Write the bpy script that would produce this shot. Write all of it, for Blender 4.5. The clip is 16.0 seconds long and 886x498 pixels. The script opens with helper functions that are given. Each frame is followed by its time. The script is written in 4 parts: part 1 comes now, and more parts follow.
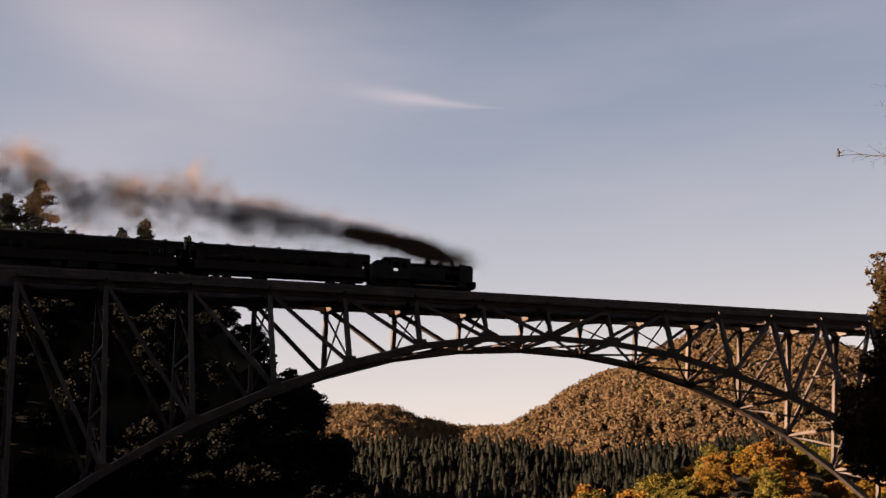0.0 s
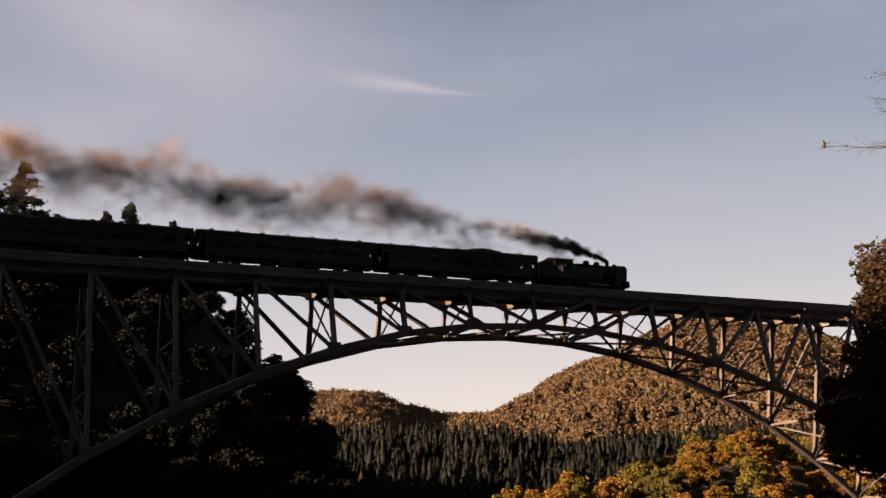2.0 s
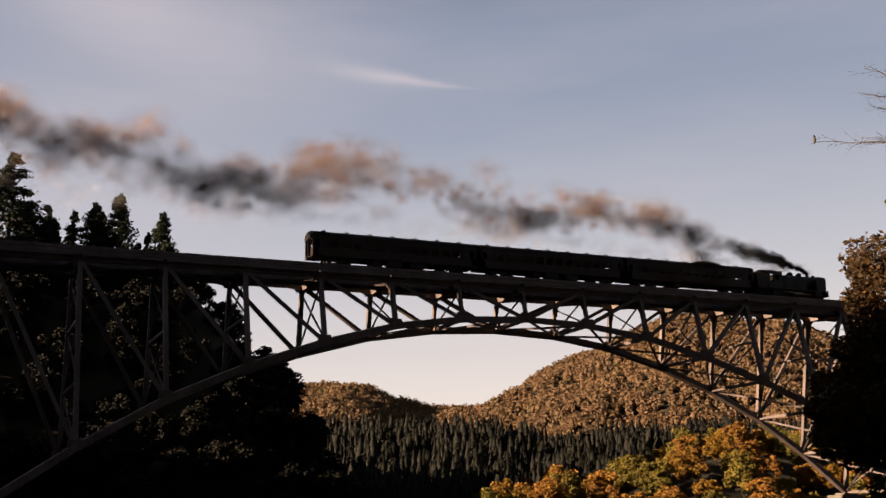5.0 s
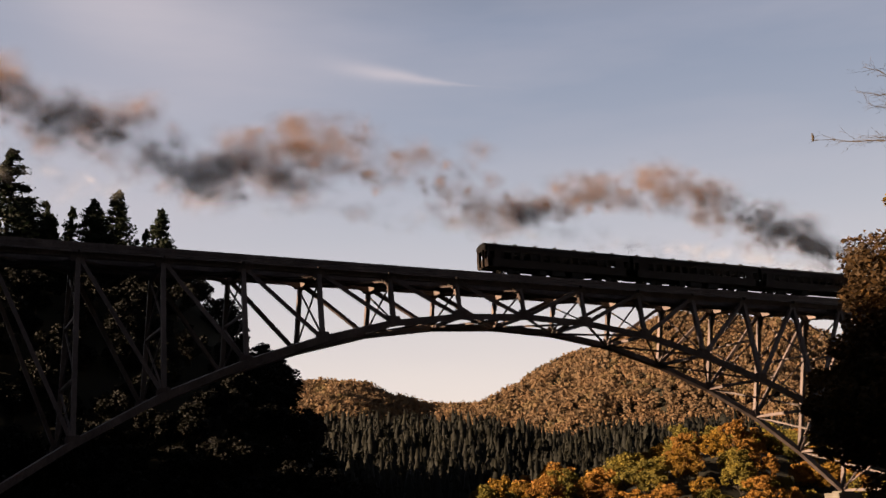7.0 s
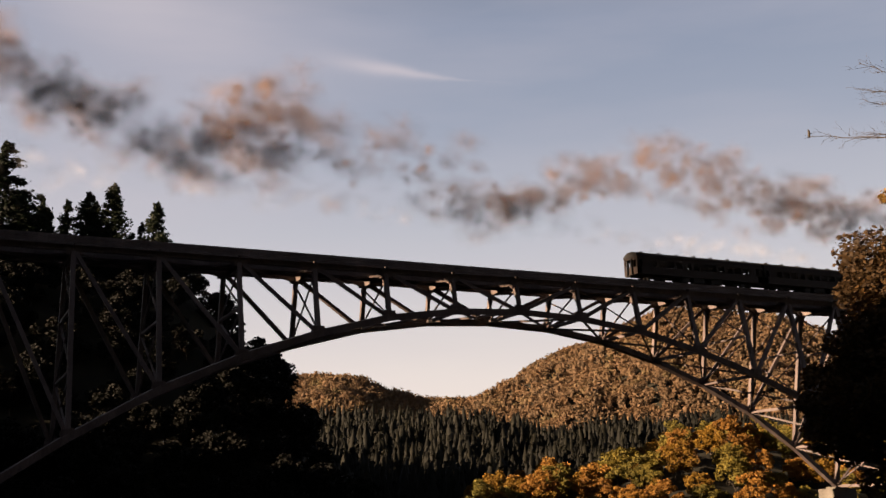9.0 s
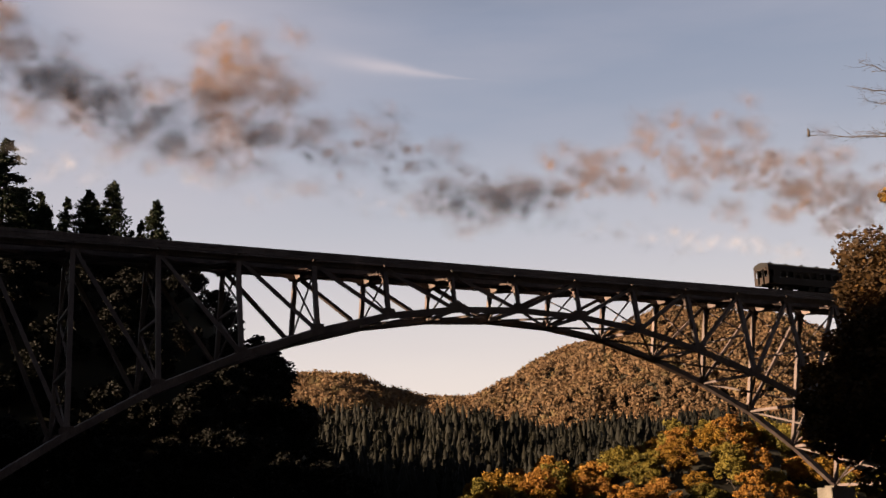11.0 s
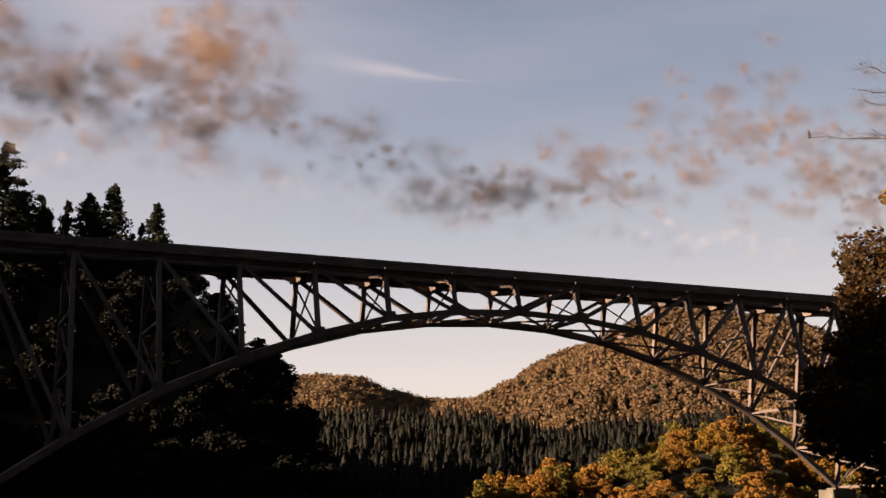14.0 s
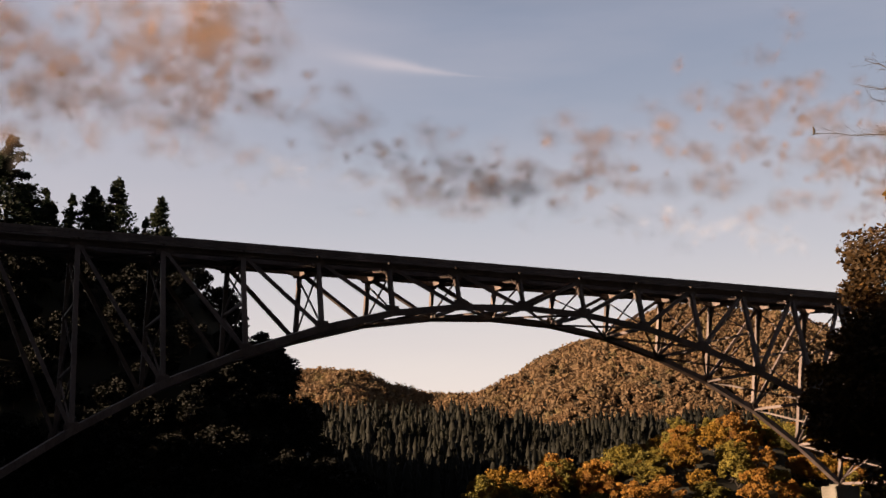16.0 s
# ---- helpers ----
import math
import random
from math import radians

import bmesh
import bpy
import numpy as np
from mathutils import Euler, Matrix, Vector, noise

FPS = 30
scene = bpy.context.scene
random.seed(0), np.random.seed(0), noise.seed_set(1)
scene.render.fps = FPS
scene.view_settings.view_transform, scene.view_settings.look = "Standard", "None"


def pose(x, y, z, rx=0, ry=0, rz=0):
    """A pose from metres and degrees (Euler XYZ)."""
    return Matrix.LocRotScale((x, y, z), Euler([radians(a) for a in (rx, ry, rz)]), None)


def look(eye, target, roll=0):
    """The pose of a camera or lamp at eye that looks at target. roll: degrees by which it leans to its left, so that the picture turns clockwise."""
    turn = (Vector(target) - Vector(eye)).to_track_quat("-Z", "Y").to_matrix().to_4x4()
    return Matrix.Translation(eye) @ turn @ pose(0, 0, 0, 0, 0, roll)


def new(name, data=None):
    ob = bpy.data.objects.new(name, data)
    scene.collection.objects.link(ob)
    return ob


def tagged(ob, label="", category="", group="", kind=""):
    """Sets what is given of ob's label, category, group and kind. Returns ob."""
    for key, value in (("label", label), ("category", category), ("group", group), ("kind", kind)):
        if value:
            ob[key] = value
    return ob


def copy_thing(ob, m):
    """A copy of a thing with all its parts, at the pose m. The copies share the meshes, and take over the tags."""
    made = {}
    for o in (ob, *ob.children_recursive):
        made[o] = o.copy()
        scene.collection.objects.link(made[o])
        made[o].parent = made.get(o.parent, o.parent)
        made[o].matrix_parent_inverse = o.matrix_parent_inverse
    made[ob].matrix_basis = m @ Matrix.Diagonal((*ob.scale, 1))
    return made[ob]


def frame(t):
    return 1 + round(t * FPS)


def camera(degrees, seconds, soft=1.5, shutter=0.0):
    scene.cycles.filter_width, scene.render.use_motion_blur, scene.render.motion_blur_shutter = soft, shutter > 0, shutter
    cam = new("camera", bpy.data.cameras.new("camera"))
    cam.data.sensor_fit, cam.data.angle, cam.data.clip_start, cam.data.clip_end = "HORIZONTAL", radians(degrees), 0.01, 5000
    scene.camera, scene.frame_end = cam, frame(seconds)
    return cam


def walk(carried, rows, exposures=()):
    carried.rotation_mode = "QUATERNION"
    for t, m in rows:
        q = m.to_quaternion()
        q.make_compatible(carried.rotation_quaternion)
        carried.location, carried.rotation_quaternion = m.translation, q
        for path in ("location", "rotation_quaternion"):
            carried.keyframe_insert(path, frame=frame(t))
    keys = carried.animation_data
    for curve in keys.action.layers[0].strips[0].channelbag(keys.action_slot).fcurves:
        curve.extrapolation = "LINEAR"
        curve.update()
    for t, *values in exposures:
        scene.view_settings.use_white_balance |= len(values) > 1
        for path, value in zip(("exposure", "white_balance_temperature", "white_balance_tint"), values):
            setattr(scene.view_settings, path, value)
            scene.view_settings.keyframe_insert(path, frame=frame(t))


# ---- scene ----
EYE = (-11.28, -105.80, 3.45)
PATH = [
    (0.0, -23.297, 14.769, 2.118), (0.5, -23.595, 14.733, 1.964), (1.0, -23.797, 14.673, 2.0), (1.5, -23.905, 14.587, 2.015),
    (2.0, -24.152, 14.065, 1.768), (2.5, -24.308, 13.553, 1.957), (3.0, -24.45, 13.468, 2.048), (3.5, -24.547, 13.652, 1.918),
    (4.0, -24.645, 13.766, 1.752), (6.5, -24.757, 13.478, 1.487), (7.0, -24.833, 13.531, 1.473), (7.5, -24.844, 13.631, 1.441),
    (8.0, -25.0, 13.695, 1.356), (8.5, -25.124, 13.454, 1.222), (9.0, -25.099, 13.248, 1.292), (11.5, -25.154, 13.158, 1.179),
    (12.0, -25.135, 13.345, 1.19), (12.5, -25.119, 13.443, 1.238), (13.0, -25.107, 13.226, 1.32), (13.5, -25.048, 13.137, 1.328),
    (14.0, -25.091, 13.289, 1.279), (14.5, -24.983, 13.318, 1.268), (15.0, -25.011, 13.344, 1.132), (15.5, -25.092, 13.169, 1.009),
    (16.0, -24.959, 13.019, 0.997)]
cam = camera(44.43, 16.0, soft=1.5)
walk(cam, [(t, pose(*EYE, 90 + pitch, roll, yaw)) for t, yaw, pitch, roll in PATH])

# ---- sky, sun, exposure ----
SUN_AZ, SUN_EL = -84.0, 14.0        # degrees clockwise from +y, and above the horizon
scene.view_settings.exposure = 2.54


def make_world():
    w = bpy.data.worlds.new("sky")
    scene.world = w
    w.use_nodes = True
    nt = w.node_tree
    nt.nodes.clear()

    def nd(kind, **kw):
        n = nt.nodes.new(kind)
        for k, v in kw.items():
            n.inputs[k].default_value = v
        return n
    out, bg = nd("ShaderNodeOutputWorld"), nd("ShaderNodeBackground", Strength=0.0512)
    sky = nt.nodes.new("ShaderNodeTexSky")
    sky.sky_type, sky.sun_disc = "NISHITA", False
    sky.sun_elevation, sky.sun_rotation = radians(SUN_EL), radians(SUN_AZ)
    sky.air_density, sky.dust_density, sky.ozone_density = 1.0, 1.5, 1.0
    calm = nd("ShaderNodeHueSaturation", Saturation=0.42, Value=0.35)
    nt.links.new(sky.outputs[0], calm.inputs["Color"])
    co = nt.nodes.new("ShaderNodeTexCoord")
    sep = nt.nodes.new("ShaderNodeSeparateXYZ")
    nt.links.new(co.outputs["Generated"], sep.inputs[0])
    # thin high haze: warm near the horizon, lavender grey above
    haze = nt.nodes.new("ShaderNodeValToRGB")
    nt.links.new(sep.outputs["Z"], haze.inputs[0])
    el = haze.color_ramp.elements
    el[0].position, el[0].color = 0.0, (3.19, 2.64, 2.29, 1)
    el[1].position, el[1].color = 1.0, (0.0556, 0.0831, 0.146, 1)
    for at, c in ((0.11, (2.91, 2.57, 2.39, 1)), (0.22, (1.91, 1.91, 2.08, 1)), (0.33, (1.22, 1.34, 1.67, 1)), (0.42, (0.905, 1.06, 1.44, 1)), (0.6, (0.146, 0.191, 0.312, 1))):
        e = el.new(at)
        e.color = c
    mix = nt.nodes.new("ShaderNodeMix")
    mix.data_type = "RGBA"
    mix.inputs[0].default_value = 0.95
    nt.links.new(calm.outputs[0], mix.inputs[6])
    nt.links.new(haze.outputs[0], mix.inputs[7])
    # broad faint veil and one fine streak of cirrus
    mp = nd("ShaderNodeMapping", Scale=(1.4, 1.4, 7.0))
    nt.links.new(co.outputs["Generated"], mp.inputs[0])
    no = nd("ShaderNodeTexNoise", Scale=2.2, Detail=5.0, Roughness=0.5)
    nt.links.new(mp.outputs[0], no.inputs["Vector"])
    veil = nd("ShaderNodeMapRange", **{"From Min": 0.42, "From Max": 0.75, "To Min": 0.0, "To Max": 0.45})
    nt.links.new(no.outputs[0], veil.inputs[0])

    def dot(v):
        d = nt.nodes.new("ShaderNodeVectorMath")
        d.operation = "DOT_PRODUCT"
        d.inputs[1].default_value = v
        nt.links.new(co.outputs["Generated"], d.inputs[0])
        return d.outputs["Value"]

    def calc(op, a, b=None):
        m = nt.nodes.new("ShaderNodeMath")
        m.operation = op
        for i, v in enumerate((a, b)):
            if v is None:
                continue
            if hasattr(v, "links"):
                nt.links.new(v, m.inputs[i])
            else:
                m.inputs[i].default_value = v
        return m.outputs[0]

    def way(az, e):
        a, e = radians(az), radians(e)
        return Vector((math.sin(a) * math.cos(e), math.cos(a) * math.cos(e), math.sin(e)))
    a, b = way(16.0, 23.85), way(26.4, 22.1)
    along = (b - a).normalized()
    up = a.cross(b).normalized()
    wob = nd("ShaderNodeTexNoise", Scale=14.0, Detail=4.0)
    nt.links.new(co.outputs["Generated"], wob.inputs["Vector"])
    s = calc("DIVIDE", calc("SUBTRACT", dot(along), a.dot(along)), (b - a).length)      # 0 to 1 along the streak
    bow = calc("MULTIPLY", calc("MULTIPLY", s, calc("SUBTRACT", 1.0, s)), -0.016)
    off = calc("ADD", calc("ADD", dot(up), bow), calc("MULTIPLY", calc("SUBTRACT", wob.outputs[0], 0.5), 0.010))
    width = calc("ADD", calc("MULTIPLY", calc("SUBTRACT", 1.0, s), 0.011), 0.0016)
    line = calc("EXPONENT", calc("MULTIPLY", calc("POWER", calc("ABSOLUTE", calc("DIVIDE", off, width)), 2.0), -1.0))
    ends = calc("EXPONENT", calc("MULTIPLY", calc("POWER", calc("ABSOLUTE", calc("DIVIDE", calc("SUBTRACT", s, 0.66), 0.34)), 2.0), -1.0))
    streak = calc("MULTIPLY", calc("MULTIPLY", line, ends), 0.55)
    wide = calc("EXPONENT", calc("MULTIPLY", calc("POWER", calc("ABSOLUTE", calc("DIVIDE", calc("ADD", off, -0.01), 0.045)), 2.0), -1.0))
    west = calc("EXPONENT", calc("MULTIPLY", calc("POWER", calc("ABSOLUTE", calc("DIVIDE", calc("SUBTRACT", s, -0.7), 1.0)), 2.0), -1.0))
    fog = calc("ADD", streak, calc("ADD", calc("MULTIPLY", veil.outputs[0], 0.5), calc("ADD", calc("MULTIPLY", calc("MULTIPLY", wide, west), 0.3), calc("MULTIPLY", west, 0.3))))
    cirrus = nt.nodes.new("ShaderNodeMix")
    cirrus.data_type = "RGBA"
    nt.links.new(fog, cirrus.inputs[0])
    nt.links.new(mix.outputs[2], cirrus.inputs[6])
    cirrus.inputs[7].default_value = (2.12, 1.91, 2.05, 1)
    nt.links.new(cirrus.outputs[2], bg.inputs["Color"])
    nt.links.new(bg.outputs[0], out.inputs[0])


make_world()
SUN_WAY = Vector((math.sin(radians(SUN_AZ)) * math.cos(radians(SUN_EL)), math.cos(radians(SUN_AZ)) * math.cos(radians(SUN_EL)), math.sin(radians(SUN_EL))))
sun = new("sun", bpy.data.lights.new("sun", "SUN"))
sun.data.energy, sun.data.angle, sun.data.color = 5.0, radians(0.55), (1.0, 0.70, 0.46)
sun.matrix_world = look(SUN_WAY * 300, (0, 0, 0))


# ---- materials ----
def material(name, stops, scale=1.0, rough=0.7, metal=0.0, bump=0.3, fine=18.0, cells=0.0, island=0.0, sheer=0.0, streak=1.0):
    """stops: colours from dark to light, spread by noise at two sizes; cells: size of coloured patches in metres."""
    m = bpy.data.materials.new(name)
    m.use_nodes = True
    nt = m.node_tree
    bs = nt.nodes["Principled BSDF"]
    geo = nt.nodes.new("ShaderNodeNewGeometry")
    co = nt.nodes.new("ShaderNodeTexCoord")
    mp = nt.nodes.new("ShaderNodeMapping")
    mp.inputs["Scale"].default_value = (1, 1, streak)
    nt.links.new(geo.outputs["Position"] if cells else co.outputs["Object"], mp.inputs[0])
    big, small = nt.nodes.new("ShaderNodeTexNoise"), nt.nodes.new("ShaderNodeTexNoise")
    big.inputs["Scale"].default_value, small.inputs["Scale"].default_value = scale, scale * fine
    big.inputs["Detail"].default_value = small.inputs["Detail"].default_value = 4
    for n in (big, small):
        nt.links.new(mp.outputs[0], n.inputs["Vector"])

    def calc(op, a, b):
        n = nt.nodes.new("ShaderNodeMath")
        n.operation = op
        for i, v in enumerate((a, b)):
            if hasattr(v, "links"):
                nt.links.new(v, n.inputs[i])
            else:
                n.inputs[i].default_value = v
        return n.outputs[0]
    mixed = calc("ADD", calc("MULTIPLY", big.outputs[0], 0.62), calc("MULTIPLY", small.outputs[0], 0.38))
    mixed = calc("ADD", calc("MULTIPLY", calc("SUBTRACT", mixed, 0.5), 2.2), 0.5)
    if cells:
        vo = nt.nodes.new("ShaderNodeTexVoronoi")
        vo.inputs["Scale"].default_value = 1 / cells
        nt.links.new(geo.outputs["Position"], vo.inputs["Vector"])
        sp = nt.nodes.new("ShaderNodeSeparateColor")
        nt.links.new(vo.outputs["Color"], sp.inputs[0])
        mixed = calc("ADD", calc("MULTIPLY", mixed, 0.5), calc("MULTIPLY", sp.outputs[0], 0.5))
    if island:
        mixed = calc("ADD", mixed, calc("MULTIPLY", calc("SUBTRACT", geo.outputs["Random Per Island"], 0.5), island))
        info = nt.nodes.new("ShaderNodeObjectInfo")
        mixed = calc("ADD", mixed, calc("MULTIPLY", calc("SUBTRACT", info.outputs["Random"], 0.5), 0.5))
    ramp = nt.nodes.new("ShaderNodeValToRGB")
    el = ramp.color_ramp.elements
    while len(el) < len(stops):
        el.new(0.5)
    for i, c in enumerate(stops):
        el[i].position, el[i].color = i / max(1, len(stops) - 1), (*c, 1)
    nt.links.new(mixed, ramp.inputs[0])
    nt.links.new(ramp.outputs[0], bs.inputs["Base Color"])
    bs.inputs["Roughness"].default_value, bs.inputs["Metallic"].default_value = rough, metal
    if bump:
        bp = nt.nodes.new("ShaderNodeBump")
        bp.inputs["Strength"].default_value, bp.inputs["Distance"].default_value = bump, 0.03
        nt.links.new(small.outputs[0], bp.inputs["Height"])
        nt.links.new(bp.outputs[0], bs.inputs["Normal"])
    if sheer:
        tr = nt.nodes.new("ShaderNodeBsdfTranslucent")
        nt.links.new(ramp.outputs[0], tr.inputs[0])
        mx = nt.nodes.new("ShaderNodeMixShader")
        mx.inputs[0].default_value = sheer
        nt.links.new(bs.outputs[0], mx.inputs[1])
        nt.links.new(tr.outputs[0], mx.inputs[2])
        nt.links.new(mx.outputs[0], nt.nodes["Material Output"].inputs[0])
    bs.inputs["Specular IOR Level"].default_value = 0.2
    return m


STEEL = material("weathered_steel_paint", [(0.031, 0.024, 0.022), (0.065, 0.05, 0.047), (0.12, 0.094, 0.086)], 0.5, 0.6, bump=0.2, streak=0.3)
RUST = material("rusty_steel", [(0.05, 0.03, 0.02), (0.13, 0.07, 0.045), (0.2, 0.12, 0.08)], 0.8, 0.8)
RAIL = material("rail_steel", [(0.08, 0.06, 0.05), (0.22, 0.19, 0.17)], 0.6, 0.4, 0.8)
TIMBER = material("sleeper_timber", [(0.017, 0.013, 0.01), (0.042, 0.034, 0.027)], 1.2, 0.9, streak=1.0)
CONCRETE = material("old_concrete", [(0.035, 0.032, 0.025), (0.07, 0.063, 0.052), (0.11, 0.1, 0.087)], 0.25, 0.9)
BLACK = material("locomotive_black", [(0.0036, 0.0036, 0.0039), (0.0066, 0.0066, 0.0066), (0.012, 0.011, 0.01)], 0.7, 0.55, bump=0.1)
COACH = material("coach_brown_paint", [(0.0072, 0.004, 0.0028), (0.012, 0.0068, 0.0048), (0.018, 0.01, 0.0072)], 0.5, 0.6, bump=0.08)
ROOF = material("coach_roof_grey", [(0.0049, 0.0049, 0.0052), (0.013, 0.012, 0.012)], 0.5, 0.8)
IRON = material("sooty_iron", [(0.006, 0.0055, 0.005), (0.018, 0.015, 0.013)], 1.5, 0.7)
BRASS = material("worn_brass", [(0.35, 0.22, 0.07), (0.5, 0.34, 0.12)], 3.0, 0.35, 1.0)
# soil darkened so that sunlit slopes bounce little light onto the bridge
GROUND = material("soil_low_bounce", [(0.0042, 0.0042, 0.0021), (0.0098, 0.0091, 0.0049), (0.02, 0.016, 0.0084)], 0.05, 0.95, fine=9.0)
WATER = material("river_water", [(0.006, 0.012, 0.012), (0.012, 0.02, 0.018)], 0.1, 0.08, bump=0.35)
BARK = material("tree_bark", [(0.012, 0.0096, 0.0072), (0.036, 0.029, 0.022), (0.06, 0.048, 0.036)], 1.5, 0.95, streak=0.2)


def glass(name):
    m = bpy.data.materials.new(name)
    m.use_nodes = True
    bs = m.node_tree.nodes["Principled BSDF"]
    bs.inputs["Base Color"].default_value = (0.9, 0.92, 0.92, 1)
    bs.inputs["Roughness"].default_value, bs.inputs["Transmission Weight"].default_value, bs.inputs["IOR"].default_value = 0.03, 1.0, 1.1
    return m


GLASS = glass("window_glass")


# ---- mesh helpers ----
def finish(name, verts, faces, mat, parent=None, label="", smooth=False):
    me = bpy.data.meshes.new(name)
    me.from_pydata([tuple(v) for v in verts], [], [tuple(f) for f in faces])
    me.materials.append(mat)
    if smooth:
        me.shade_smooth()
    ob = new(name, me)
    if parent:
        ob.parent = parent
    if label:
        ob["label"] = label
    return ob


def part(name, bm, mat, parent, label=""):
    me = bpy.data.meshes.new(name)
    bm.to_mesh(me)
    bm.free()
    me.materials.append(mat)
    ob = new(name, me)
    ob.parent = parent
    if label:
        ob["label"] = label
    return ob


def base(name, label, category, group="", at=(0, 0, 0), kind=""):
    e = new(name)
    e.location = at
    return tagged(e, label, category, group, kind)


def box(bm, lo, hi, m=None, bevel=0.0):
    r = bmesh.ops.create_cube(bm, size=1)["verts"]
    s, c = Vector(hi) - Vector(lo), (Vector(hi) + Vector(lo)) / 2
    for v in r:
        v.co = Vector((v.co.x * s.x, v.co.y * s.y, v.co.z * s.z)) + c
        if m:
            v.co = m @ v.co
    if bevel:
        bmesh.ops.bevel(bm, geom=list({e for v in r for e in v.link_edges}), offset=bevel, segments=2, affect="EDGES")


def tube(bm, p, q, r1, r2=None, n=12, caps=True):
    p, q = Vector(p), Vector(q)
    d = q - p
    m = Matrix.Translation((p + q) / 2) @ d.to_track_quat("Z", "Y").to_matrix().to_4x4()
    bmesh.ops.create_cone(bm, cap_ends=caps, segments=n, radius1=r1, radius2=r1 if r2 is None else r2, depth=d.length, matrix=m)


def along(p, q, side=(0, 1, 0)):
    """A space at p whose x runs to q and whose y keeps near side."""
    x = (Vector(q) - Vector(p)).normalized()
    z = x.cross(Vector(side)).normalized()
    y = z.cross(x)
    m = Matrix((x, y, z)).transposed().to_4x4()
    return Matrix.Translation(p) @ m, (Vector(q) - Vector(p)).length


def girder(bm, p, q, wide, deep, side=(0, 1, 0), plate=0.04, box_web=False):
    """An H section from p to q: two flange plates, wide along its in-plane side, deep apart along side, and a web."""
    m, l = along(p, q, side)
    if box_web:
        box(bm, (0, -deep / 2, -wide / 2), (l, deep / 2, wide / 2), m)
        return
    for s in (-1, 1):
        box(bm, (0, s * deep / 2 - plate / 2, -wide / 2), (l, s * deep / 2 + plate / 2, wide / 2), m)
    box(bm, (0, -deep / 2 + plate / 2, -plate / 2), (l, deep / 2 - plate / 2, plate / 2), m)


# ---- the bridge ----
TOP, PANEL, APART, LEAN = 28.0, 8.0, 6.19, 0.203
DEPTH = [3.72, 4.09, 5.22, 7.32, 10.07, 13.53, 18.05, 23.3]
FIRST, LAST, CROWN = -1, 13, 6


def node(n, far, low, up=0.0):
    d = (DEPTH[abs(n - CROWN)] - up) if low else -up
    y = APART + LEAN * d if far else -LEAN * d
    return Vector((PANEL * n, y if d > 0 else (APART if far else 0.0), TOP - d))


